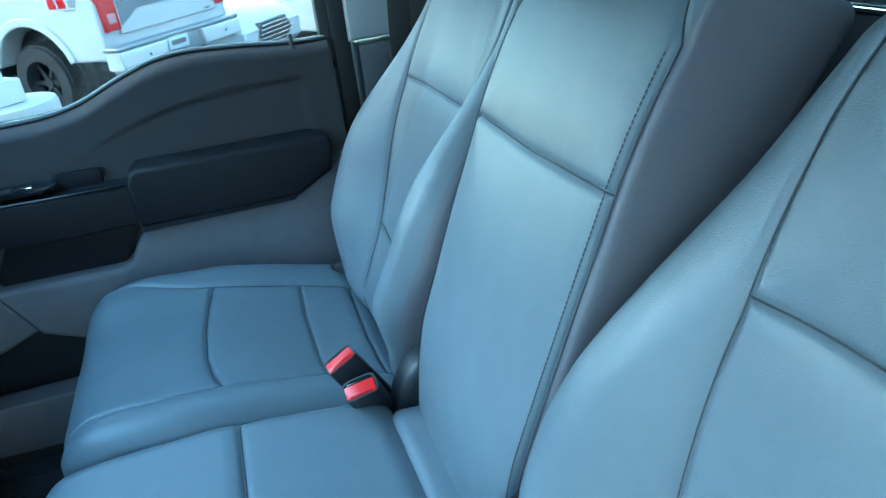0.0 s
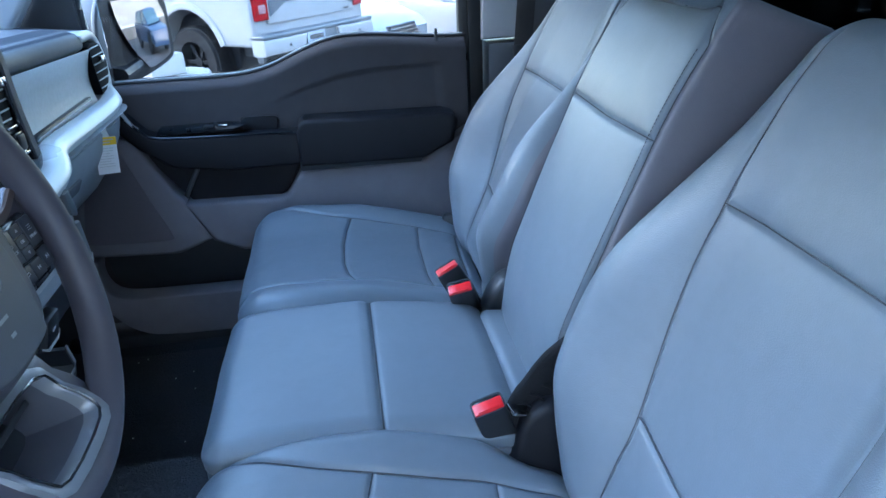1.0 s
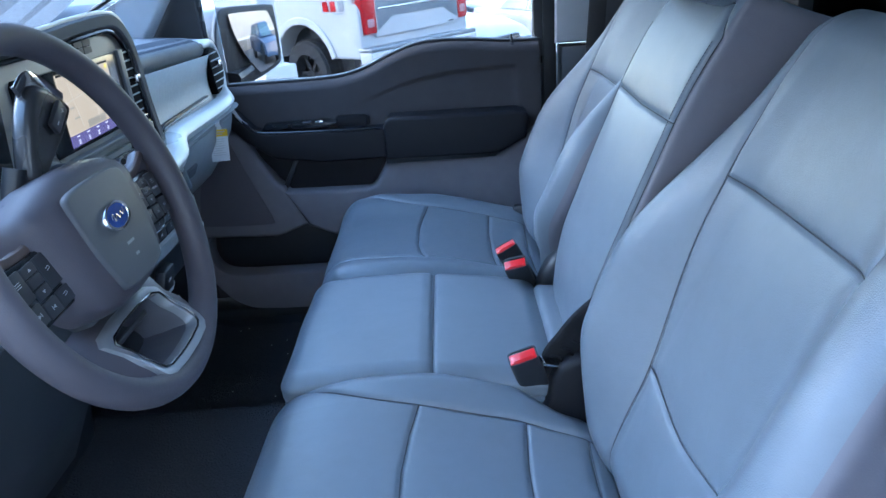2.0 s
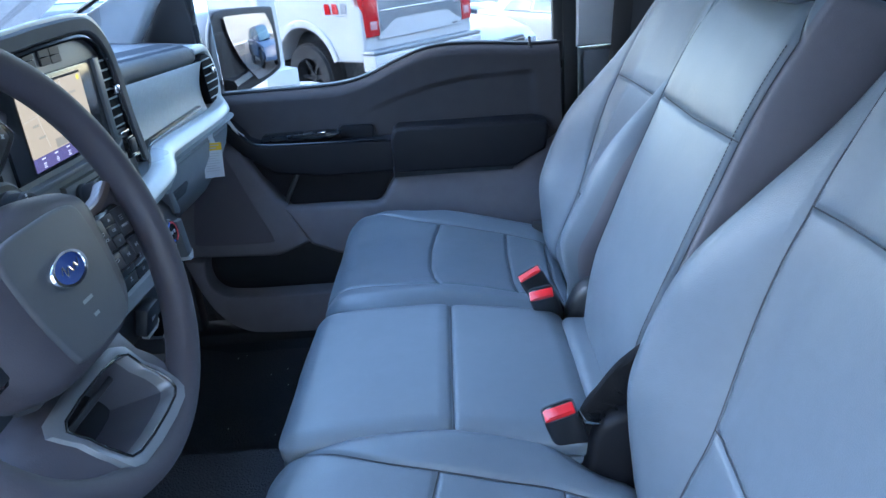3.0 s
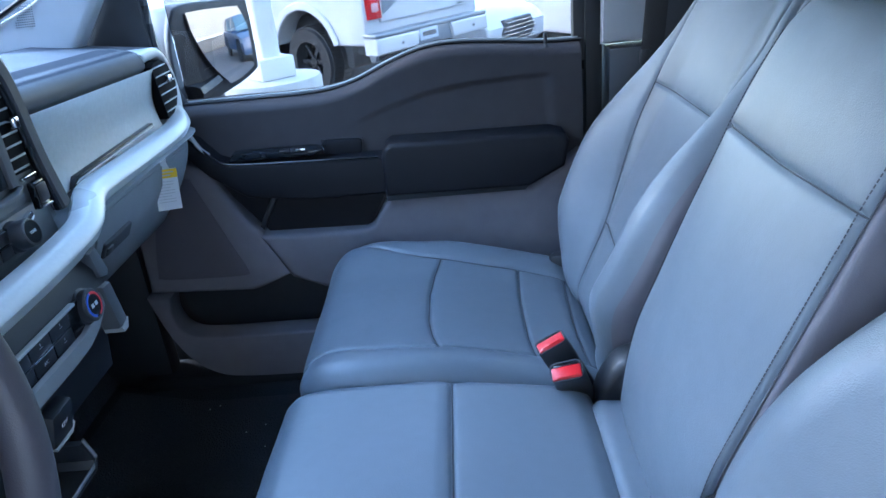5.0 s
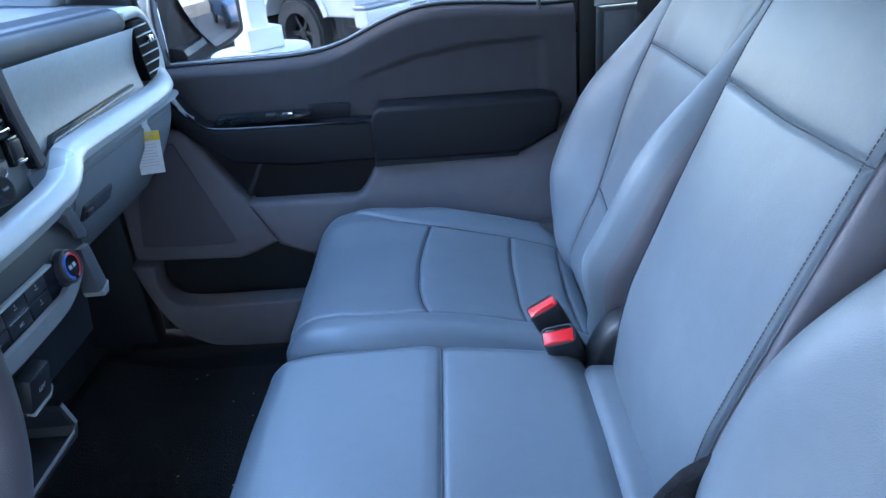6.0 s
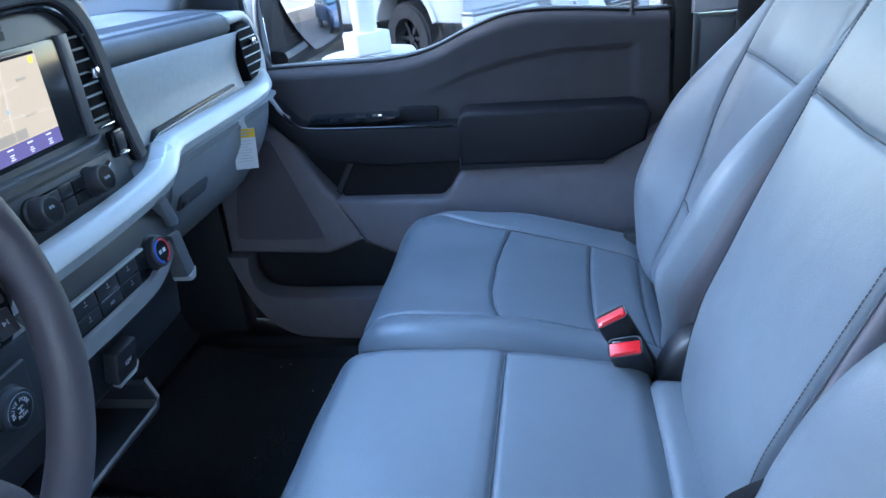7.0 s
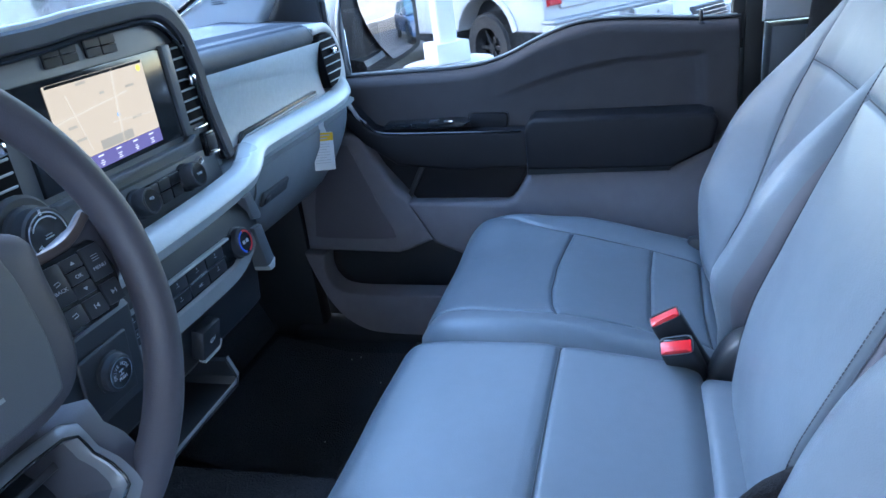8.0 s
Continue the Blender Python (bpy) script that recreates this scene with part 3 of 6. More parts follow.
for sg in (-1, 1):
    tagged(part("wall_rear_corner", box(0.93, sg * 0.80, 1.64, 0.06, 0.26, 0.54, 0.01), PILLAR_DARK), "dark rear corner trim of the cab", "wall", kind="structure")
    tagged(part("wall_quarter", box(0.76, sg * 0.92, 1.28, 0.36, 0.04, 1.36, 0.01), PILLAR_DARK), "dark side trim at the rear of the cab", "wall", kind="structure")
tagged(part("window_header", box(0.93, 0, 1.87, 0.06, 1.36, 0.10, 0.01), PILLAR_DARK), "dark trim over the rear window", "trim", kind="structure")
rw = tagged(part("window_2", box(0.94, 0, 1.595, 0.006, 1.34, 0.45, 0), DARK_GLASS), "dark privacy glass rear window of the cab", "window", kind="structure")
part("window_sill", box(0.905, 0, 1.372, 0.02, 1.32, 0.012, 0.004), CHROME, rw, "bright strip under the rear window")
# windscreen
ws = bmesh.new()
g = []
for i in range(13):
    yy = -0.80 + 1.6 * i / 12
    bow = 0.10 * (1 - (yy / 0.8) ** 2)
    g.append((ws.verts.new((-1.16 - bow, yy, 1.372)), ws.verts.new((-0.30 - bow * 0.5, yy, 1.905))))
for a, b in zip(g, g[1:]):
    ws.faces.new((a[0], b[0], b[1], a[1]))
bmesh.ops.solidify(ws, geom=ws.faces[:], thickness=0.005)
wsob = tagged(part("window_3", ws, GLASS), "curved clear windscreen", "window", kind="structure")
for sg in (-1, 1):
    part("screen_edge", sweep([(-1.15, sg * 0.795, 1.372), (-0.72, sg * 0.795, 1.575), (-0.28, sg * 0.795, 1.90)], ring(0.012, 0.006, 8)), RUBBER, wsob, "black windscreen edge")
# scuttle, bonnet and outer skin
tagged(part("cowl", box(-1.22, 0, 1.36, 0.22, 1.5, 0.04, 0.01), BLACK), "black plastic cowl under the windscreen", "cowl", kind="structure")
hood = slab([(-2.35, 1.02), (-2.30, 1.18), (-1.9, 1.27), (-1.30, 1.33), (-1.30, 0.75), (-2.35, 0.75)], -0.88, 0.88, "y", 0.05, 4)
tagged(part("bonnet", hood, PAINT_WHITE), "white truck bonnet ahead of the windscreen", "bonnet", kind="structure")


# ---- passenger door ----
ARM_BLACK = material("armrest_black_vinyl", (0.0105, 0.0105, 0.0135), 0.55, spec=0.22, vary=0.1, bump=0.3, bump_scale=900, bump_dist=0.0004)
# tint added to dim and warm the overly bright view outside
WINDOW_GLASS = glass("side_window_glass", (0.56, 0.53, 0.51))
def belt(xs):
    f = smooth_curve([(-0.80, 1.288), (-0.54, 1.292), (-0.40, 1.291), (-0.30, 1.290), (-0.23, 1.294), (-0.17, 1.308), (-0.10, 1.336), (-0.03, 1.358), (0.04, 1.364), (0.14, 1.357), (0.24, 1.346), (0.33, 1.344)])
    return f(xs)


bx = np.concatenate([np.linspace(-0.74, -0.32, 8), np.linspace(-0.29, 0.10, 22), np.linspace(0.13, 0.312, 6)])
door = thing("door_1", "closed black and grey passenger door with armrest and pockets", "car door", (0, 0.90, 0.62), kind="structure")


def dpart(name, bm, mat_, label="", parent=None, smooth=True):
    bmesh.ops.translate(bm, vec=(0, -0.90, -0.62), verts=bm.verts)
    return part(name, bm, mat_, parent or door, label, smooth)


top_line = [(x, float(belt(x))) for x in bx]
core = [(0.312, 0.655), (-0.70, 0.655)] + top_line
dpart("core", slab(core, 0.875, 0.955, "y", 0.004), DOOR_DARK, "black inner door body")
# the upper panel: rolled over at the window, with a shallow inset field that fades out forwards
FOOT = curve_of([(-0.74, 1.235), (-0.56, 1.19), (-0.42, 1.09), (-0.14, 1.02), (0.10, 1.02), (0.300, 1.05)])
field_top = curve_of([(-0.34, 1.19), (-0.17, 1.232), (-0.10, 1.256), (-0.02, 1.276), (0.08, 1.288), (0.30, 1.290)])
nu, nv = 150, 64
U, V = np.meshgrid(np.linspace(-0.735, 0.305, nu + 1), np.linspace(0, 1, nv + 1) ** 0.8, indexing="ij")
top_z, foot_z = belt(U) + 0.001, FOOT(U)
Z = foot_z + (top_z - foot_z) * V
drop = top_z - Z
roll_in = np.where(drop < 0.024, 0.024 - np.sqrt(np.clip(0.024 ** 2 - (0.024 - drop) ** 2, 0, None)), 0.0)
inset = sstep(field_top(U) - Z, -0.004, 0.010) * (1 - sstep(U, 0.226, 0.246)) * sstep(U, -0.26, 0.06)
Y = 0.838 + roll_in * 1.5 + 0.0075 * inset + 0.004 * sstep(Z, 1.10, 1.30)
front = np.stack([U, Y, Z], -1).reshape(-1, 3)
back_ = np.stack([U, np.full_like(Y, 0.876), Z], -1).reshape(-1, 3)
idx = np.arange((nu + 1) * (nv + 1)).reshape(nu + 1, nv + 1)
quads = np.stack([idx[:-1, :-1], idx[1:, :-1], idx[1:, 1:], idx[:-1, 1:]], -1).reshape(-1, 4)
edge_ = np.concatenate([idx[:, 0], idx[-1, 1:], idx[-2::-1, -1], idx[0, -2:0:-1]])
n_f = len(front)
rim_q = [(a_, a_ + n_f, b_ + n_f, b_) for a_, b_ in zip(edge_, np.roll(edge_, -1))]
mesh_part("upper_panel", np.concatenate([front, back_]) - np.array([0, 0.90, 0.62]),
          quads.tolist() + (quads[:, ::-1] + n_f).tolist() + rim_q, DOOR_DARK, door, "black grained upper door panel")
# window seal and lock pin
seal = [(x, 0.877, float(belt(x)) + 0.003) for x in bx]
dpart("window_seal", sweep(seal, ring(0.006, 0.0035, 8)), RUBBER, "black rubber window seal")
dpart("seal_lip", sweep([(x, 0.889, float(belt(x)) + 0.006) for x in bx], ring(0.0016, 0.0018, 6)), SILVER, "thin bright window strip")
dpart("lock_pin", lathe([(0.011, 0), (0.009, 0.004), (0.0045, 0.008), (0.0035, 0.03), (0.0, 0.032)], 12, pose(0.235, 0.862, 1.338)), BLACK, "black door lock pin")
# armrest pad
padl = [(-0.128, 1.076), (-0.128, 1.160), (-0.122, 1.180), (-0.108, 1.190), (0.0, 1.186), (0.235, 1.180), (0.258, 1.174), (0.266, 1.160), (0.254, 1.106), (0.176, 1.068), (0.02, 1.071)]
dpart("armrest", slab(padl, 0.770, 0.86, "y", 0.010, 4), ARM_BLACK, "black padded armrest")
dpart("armrest_underside", slab([(-0.13, 1.090), (0.19, 1.082), (0.17, 1.058), (-0.13, 1.062)], 0.778, 0.85, "y", 0.006), BLACK, "black band under the armrest")
# shelf with window switches and pull cup
shelf = [(-0.545, 1.245), (-0.520, 1.228), (-0.485, 1.186), (-0.45, 1.172), (-0.124, 1.160), (-0.124, 1.078), (-0.30, 1.080), (-0.43, 1.098), (-0.50, 1.150), (-0.56, 1.215)]
dpart("pull_shelf", slab(shelf, 0.785, 0.86, "y", 0.008, 3), ARM_BLACK, "black door pull shelf")
dpart("shelf_strip", sweep([(x, 0.787, z + 0.004) for x, z in smooth_line([(-0.540, 1.240), (-0.515, 1.222), (-0.485, 1.188), (-0.45, 1.172), (-0.30, 1.164), (-0.137, 1.158)], 5)], ring(0.0022, n=6)), GLOSS_BLACK, "thin gloss strip on the shelf")
dpart("switch_panel", slab([(-0.46, 1.176), (-0.28, 1.172), (-0.25, 1.186), (-0.29, 1.190), (-0.45, 1.192)], 0.800, 0.850, "y", 0.004), GLOSS_BLACK, "gloss black window switch panel")
for k in range(2):
    dpart("window_switch", box(-0.335 + 0.035 * k, 0.806, 1.190, 0.022, 0.016, 0.006, 0.002), CHROME if k else BLACK, "small window switch")
dpart("pull_cup", slab([(-0.258, 1.160), (-0.176, 1.158), (-0.172, 1.188), (-0.180, 1.194), (-0.250, 1.197), (-0.260, 1.190)], 0.832, 0.85, "y", 0.003, 3), ARM_BLACK, "black pull cup of the door")
dpart("cup_rim", sweep(smooth_line([(-0.262, 0.834, 1.166), (-0.262, 0.834, 1.191), (-0.250, 0.834, 1.199), (-0.180, 0.834, 1.196), (-0.170, 0.834, 1.189), (-0.170, 0.834, 1.164)], 4), ring(0.0016, n=8)), DOOR_DARK)
# inner handle by the front end of the shelf
dpart("door_handle", sweep(smooth_line([(-0.532, 0.80, 1.255), (-0.520, 0.792, 1.235), (-0.505, 0.79, 1.212), (-0.497, 0.80, 1.200)], 4), ring(0.006, 0.004, 8)), SILVER, "silver inner door handle")
# middle map pocket
dpart("map_pocket", slab([(-0.505, 1.125), (-0.13, 1.075), (-0.185, 0.980), (-0.40, 0.985)], 0.832, 0.862, "y", 0.004), ARM_BLACK, "black shallow map pocket")
dpart("pocket_rib", box(-0.405, 0.830, 1.045, 0.012, 0.008, 0.10, 0.003, 2, pose(0, 0, 0, 0, 30, 0)), BLACK)
# grey lower panel
low = [(-0.428, 1.002), (-0.187, 0.994), (-0.168, 1.002), (-0.130, 1.062), (-0.10, 1.068), (0.182, 1.060), (0.262, 1.110), (0.292, 1.13), (0.300, 0.90), (0.27, 0.86), (-0.30, 0.862), (-0.372, 0.895)]
dpart("lower_panel", slab(low, 0.795, 0.862, "y", 0.014, 4), DOOR_GREY, "grey grained lower door panel")
# speaker panel
spk = [(-0.425, 1.012), (-0.445, 1.03), (-0.515, 1.165), (-0.60, 1.20), (-0.70, 1.20), (-0.71, 0.882), (-0.47, 0.868), (-0.445, 0.874), (-0.372, 0.902)]
dpart("speaker_panel", slab(spk, 0.800, 0.864, "y", 0.014, 4), DOOR_GREY, "dark grey speaker panel")
gr = smooth_line([(-0.600, 1.150), (-0.556, 1.150), (-0.545, 1.130), (-0.492, 0.985), (-0.470, 0.925), (-0.482, 0.911), (-0.600, 0.914), (-0.672, 0.920), (-0.676, 0.935), (-0.660, 1.02), (-0.630, 1.10)], 4, True)
GRILLE_GREY = material("speaker_mesh", (0.118, 0.110, 0.126), 0.75, spec=0.2, vary=0.12, scale=500, bump=0.9, bump_scale=1100, bump_dist=0.0010)
grille = dpart("speaker_grille", slab([tuple(p) for p in gr], 0.7965, 0.806, "y", 0.002), GRILLE_GREY, "dark grey woven speaker grille")
# lower bin: dark opening with a grey lip in front
dpart("bin_back", slab([(-0.665, 0.885), (0.26, 0.87), (0.26, 0.74), (-0.60, 0.74), (-0.655, 0.80)], 0.862, 0.878, "y", 0.003), BLACK, "black back of the door bin")
lip_in = smooth_line([(-0.655, 0.880), (-0.662, 0.835), (-0.650, 0.796), (-0.618, 0.774), (-0.55, 0.767)], 5).tolist()
lip_out = smooth_line([(-0.28, 0.648), (-0.52, 0.655), (-0.60, 0.676), (-0.655, 0.730), (-0.690, 0.81), (-0.71, 0.884)], 5).tolist()
lip = lip_in + [(0.255, 0.752), (0.262, 0.87), (0.300, 0.90), (0.300, 0.668)] + lip_out
dpart("bin_lip", slab(lip, 0.775, 0.84, "y", 0.012, 4), DOOR_GREY, "grey front of the door bin")
dpart("bin_floor", box(-0.19, 0.83, 0.735, 0.86, 0.08, 0.02, 0.004), BLACK)
# window frame and glass
wf = smooth_line([(0.322, 0.905, 1.30), (0.325, 0.90, 1.50), (0.325, 0.87, 1.80), (0.30, 0.855, 1.86), (0.20, 0.85, 1.875), (-0.20, 0.845, 1.86), (-0.48, 0.85, 1.80)], 5)
dpart("window_frame", sweep(wf, ring(0.028, 0.018, 10, 4.0), up=(0, 1, 0)), RUBBER, "black window frame of the door")
dpart("division_bar", sweep(smooth_line([(-0.548, 0.885, 1.28), (-0.580, 0.884, 1.37), (-0.587, 0.880, 1.54), (-0.55, 0.868, 1.70), (-0.46, 0.86, 1.80)], 5), ring(0.012, 0.010, 8)), BLACK, "black bar at the front of the window")
dpart("mirror_sail", slab([(-0.550, 1.286), (-0.585, 1.365), (-0.590, 1.54), (-0.56, 1.66), (-0.62, 1.64), (-0.72, 1.46), (-0.84, 1.30)], 0.862, 0.89, "y", 0.006), BLACK, "black triangular trim before the window")
wg = dpart("window_1", box(-0.10, 0.900, 1.57, 0.90, 0.005, 0.58, 0), WINDOW_GLASS, "side window glass tinted to dim the bright outside")
wg.visible_shadow = False
# outer skin
skin = dpart("outer_skin", slab([(0.312, 0.60), (-0.80, 0.60)] + [(x, float(belt(x)) - 0.03) for x in bx], 0.957, 0.985, "y", 0.01), PAINT_WHITE, "white painted outer skin")

# unseen wall added beside the driver's side to block sky and bounce light
tagged(part("bounce_wall", box(-1.0, -3.9, 2.75, 26, 0.4, 5.5, 0.02), BOUNCE_STUCCO), "unseen brown stucco wall added to shape the light", "wall", kind="structure")

# lint on the mats
lint = [box(random.uniform(-0.6, -0.2), random.uniform(0.28, 0.68) * random.choice((-1, 1)), 0.645, 0.002, 0.003, 0.001, 0) for _ in range(26)]
tagged(part("lint", merged(*lint), PAPER), "pale specks of lint on the floor mats", "lint", kind="stuff")


# ---- dashboard ----
def brushed(name, base):
    m = material(name, base, 0.40, metal=0.12, vary=0.08, scale=120, rough_vary=0.05)
    nt = m.node_tree
    tc = nt.nodes.new("ShaderNodeTexCoord")
    mp = nt.nodes.new("ShaderNodeMapping")
    mp.inputs["Scale"].default_value = (30, 9, 420)
    nz = nt.nodes.new("ShaderNodeTexNoise")
    nz.inputs["Scale"].default_value, nz.inputs["Detail"].default_value = 1.0, 6
    bp_ = nt.nodes.new("ShaderNodeBump")
    bp_.inputs["Strength"].default_value, bp_.inputs["Distance"].default_value = 0.5, 0.0008
    nt.links.new(tc.outputs["Object"], mp.inputs["Vector"])
    nt.links.new(mp.outputs[0], nz.inputs["Vector"])
    nt.links.new(nz.outputs["Fac"], bp_.inputs["Height"])
    nt.links.new(bp_.outputs[0], nt.nodes["Principled BSDF"].inputs["Normal"])
    return m


BRUSHED = brushed("brushed_panel", (0.80, 0.82, 0.82))
DASH_FACE = material("dash_fascia_plastic", (0.090, 0.096, 0.104), 0.36, vary=0.08, bump=0.25, bump_scale=800, bump_dist=0.0004)
dash = thing("dashboard", "dark grey truck dashboard with silver trim and touch screen", "dashboard", (0, 0, 0))
ROT_X = Matrix(((0, 0, 1, 0), (1, 0, 0, 0), (0, 1, 0, 0), (0, 0, 0, 1)))    # local x, y, z to world y, z, x


def fascia_m(x, y, z, tilt=0.0):
    """A pose whose z points out of the fascia to the rear, tilted up by some degrees; x runs to the passenger side, y up."""
    return Matrix.Translation((x, y, z)) @ Matrix.Rotation(radians(-tilt), 4, "Y") @ ROT_X


# top: main hood over cluster and screen, and the lower passenger pad
hood_line = [(-0.74, 1.36), (-0.72, 1.45), (-0.66, 1.50), (-0.55, 1.517), (-0.12, 1.519), (0.0, 1.525), (0.115, 1.528), (0.160, 1.520), (0.190, 1.494), (0.206, 1.455), (0.219, 1.37), (0.239, 1.295)]
hl = smooth_line(hood_line, 5)
# the lighter grey paints the windscreen's grazing reflection onto the hood top
part("hood", slab([(y, z - 0.004) for y, z in hl] + [(0.239, 1.28), (-0.74, 1.28)], -0.90, -0.515, "x", 0.02, 3), DASH_GREY, dash, "soft hood over the screen and cluster, greyed for windscreen sheen")
part("deck", slab([(-1.14, 1.345), (-0.86, 1.47), (-0.80, 1.47), (-0.80, 1.25), (-1.14, 1.25)], -0.80, 0.24, "y", 0.01), DASH_DARK, dash, "dark dash deck below the windscreen")
rim_path = [(-0.512, y, z) for y, z in hl]
part("hood_rim", sweep(rim_path, chamfered(0.011, 0.014, 0.003), up=(1, 0, 0)), DASH_DARK, dash, "satin grey rim of the hood")
# silver strip stands in for the light caught along the rim
part("rim_highlight", sweep([(-0.508, y + (0.014 if y > 0.15 else 0.0), z + 0.012) for y, z in hl], ring(0.005, 0.003, 8), up=(1, 0, 0)), SILVER, dash, "silver strip painting the highlight on the hood edge")
part("rim_groove", sweep([(-0.503, y - 0.016 * (1 if y > 0.12 else 0), z - (0.016 if z > 1.40 else 0.0)) for y, z in hl], ring(0.004, 0.005, 8), up=(1, 0, 0)), GLOSS_BLACK, dash, "gloss black inner edge of the hood")
face = [(y - 0.016 * np.sign(y), z - 0.016) for y, z in hl if z > 1.36]
part("fascia", slab([tuple(p) for p in face] + [(0.218, 1.25), (-0.72, 1.25)], -0.545, -0.507, "x", 0.004), DASH_FACE, dash, "grey fascia round the screen")

# passenger pad
pad_top = smooth_line([(-0.556, 1.410), (-0.541, 1.420), (-0.540, 1.436), (-0.552, 1.450), (-0.585, 1.459), (-0.66, 1.466), (-0.80, 1.472), (-0.98, 1.452), (-1.14, 1.36)], 6).tolist()
bm = slab(pad_top + [(-1.14, 1.25), (-0.60, 1.25), (-0.60, 1.40)], 0.225, 0.70, "y", 0.0)
for v in bm.verts:
    if v.co.z > 1.39:
        v.co.z -= 0.016 * (v.co.y - 0.225) / 0.475
part("passenger_pad", bm, DASH_DARK, dash, "dark soft pad before the passenger")
# ribbed strip along the pad's rear edge
ribs = []
for k in range(150):
    y = 0.24 + 0.45 * k / 149
    dz = -0.016 * (y - 0.225) / 0.475
    ribs.append(sweep([(-0.547, y, 1.4455 + dz), (-0.556, y, 1.4520 + dz), (-0.585, y - 0.003, 1.4592 + dz), (-0.615, y - 0.006, 1.4622 + dz)], ring(0.0009, n=4), caps=False))
tagged(part("ribbed_strip", merged(*ribs), DASH_DARK, dash, "finely ribbed strip on the pad"), kind="stuff")
# end cap of the pad by the door
part("end_deck", slab([(-0.56, 1.425), (-0.80, 1.455), (-0.98, 1.44), (-1.14, 1.35), (-1.14, 1.25), (-0.56, 1.25)], 0.70, 0.838, "y", 0.006), DASH_DARK, dash, "dark end of the dash deck")
cap = smooth_line([(0.695, 1.430), (0.750, 1.434), (0.790, 1.424), (0.820, 1.392), (0.836, 1.350), (0.834, 1.300), (0.800, 1.272), (0.695, 1.274)], 4).tolist()
cap += [(0.695, 1.290), (0.730, 1.292), (0.768, 1.298), (0.793, 1.312), (0.809, 1.334), (0.814, 1.362), (0.788, 1.404), (0.762, 1.413), (0.695, 1.412)]
part("end_cap", slab([tuple(p) for p in cap], -0.62, -0.537, "x", 0.008, 3), SILVER, dash, "silver cap round the side vent")


# near-black backing that paints the shade inside the vent recesses
VENT_SHADE = material("vent_shade", (0.004, 0.004, 0.005), 0.9, vary=0.1, spec=0.1)


def vent(name, outline, xf, z0, z1, ya, yb, count, knob_z):
    v = part(name, slab(outline, xf - 0.03, xf, "x", 0.003), VENT_SHADE, dash, "air vent with bright slats before painted black recess shade")
    for k in range(count):
        z = z0 + (z1 - z0) * (k + 0.5) / count
        y0, y1 = ya(z), yb(z)
        part("slat", box(xf - 0.001, (y0 + y1) / 2, z, 0.004, (y1 - y0) * 0.97, 0.0028, 0.0008, 1), SILVER, v)
    ym = (ya(knob_z) + yb(knob_z)) / 2 + 0.004
    part("slider", box(xf + 0.006, ym, knob_z, 0.012, 0.013, 0.014, 0.003), CHROME, v, "chrome vent slider")
    return v


sv = [(0.705, 1.403), (0.722, 1.409), (0.760, 1.409), (0.785, 1.400), (0.810, 1.362), (0.806, 1.335), (0.790, 1.315), (0.765, 1.302), (0.730, 1.298), (0.716, 1.345)]
vent("side_vent", sv, -0.531, 1.303, 1.408, lambda z: np.interp(z, [1.30, 1.345, 1.41], [0.731, 0.718, 0.708]), lambda z: np.interp(z, [1.30, 1.33, 1.365, 1.41], [0.765, 0.802, 0.806, 0.765]), 6, 1.372)
cv = [(0.154, 1.362), (0.196, 1.360), (0.194, 1.47), (0.188, 1.478), (0.154, 1.478)]
vent("centre_vent", cv, -0.503, 1.360, 1.478, lambda z: 0.157, lambda z: 0.193, 8, 1.424)
vent("centre_vent", [(-y, z) for y, z in cv], -0.503, 1.360, 1.478, lambda z: -0.193, lambda z: -0.157, 8, 1.424)
# brushed panel, its dark lower recess and the bright line in it
pan = bmesh.new()
cols = []
for j in range(25):
    y = 0.235 + (0.712 - 0.235) * j / 24
    top = 1.416 - 0.016 * (y - 0.225) / 0.475
    cols.append([pan.verts.new((-0.530 - 0.020 * math.sin(math.pi * k / 10) * 0.6 - 0.010 * (1 - k / 10), y, 1.288 + (top - 1.288) * k / 10)) for k in range(11)])
for a, b in zip(cols, cols[1:]):
    for k in range(10):
        pan.faces.new((a[k], b[k], b[k + 1], a[k + 1]))
bmesh.ops.solidify(pan, geom=pan.faces[:], thickness=0.004)
part("brushed_panel", pan, BRUSHED, dash, "brushed grey metal-look panel")
part("panel_recess", slab([(0.325, 1.290), (0.345, 1.3045), (0.655, 1.3085), (0.658, 1.300), (0.36, 1.294)], -0.548, -0.5345, "x", 0.001), GLOSS_BLACK, dash, "black slot across the panel")
part("recess_line", slab([(0.336, 1.2945), (0.350, 1.2985), (0.652, 1.3035), (0.652, 1.3015), (0.36, 1.2955)], -0.542, -0.5325, "x", 0.0008), SILVER, dash, "thin bright line in the recess")

# silver band across the dash
band = smooth_line([(-0.575, 0.818, 1.345), (-0.560, 0.816, 1.308), (-0.540, 0.792, 1.284), (-0.520, 0.735, 1.279), (-0.511, 0.66, 1.279), (-0.510, 0.55, 1.279), (-0.508, 0.36, 1.282), (-0.500, 0.300, 1.282), (-0.482, 0.250, 1.273), (-0.470, 0.200, 1.266), (-0.464, 0.08, 1.262), (-0.464, -0.10, 1.260), (-0.468, -0.24, 1.258)], 6)
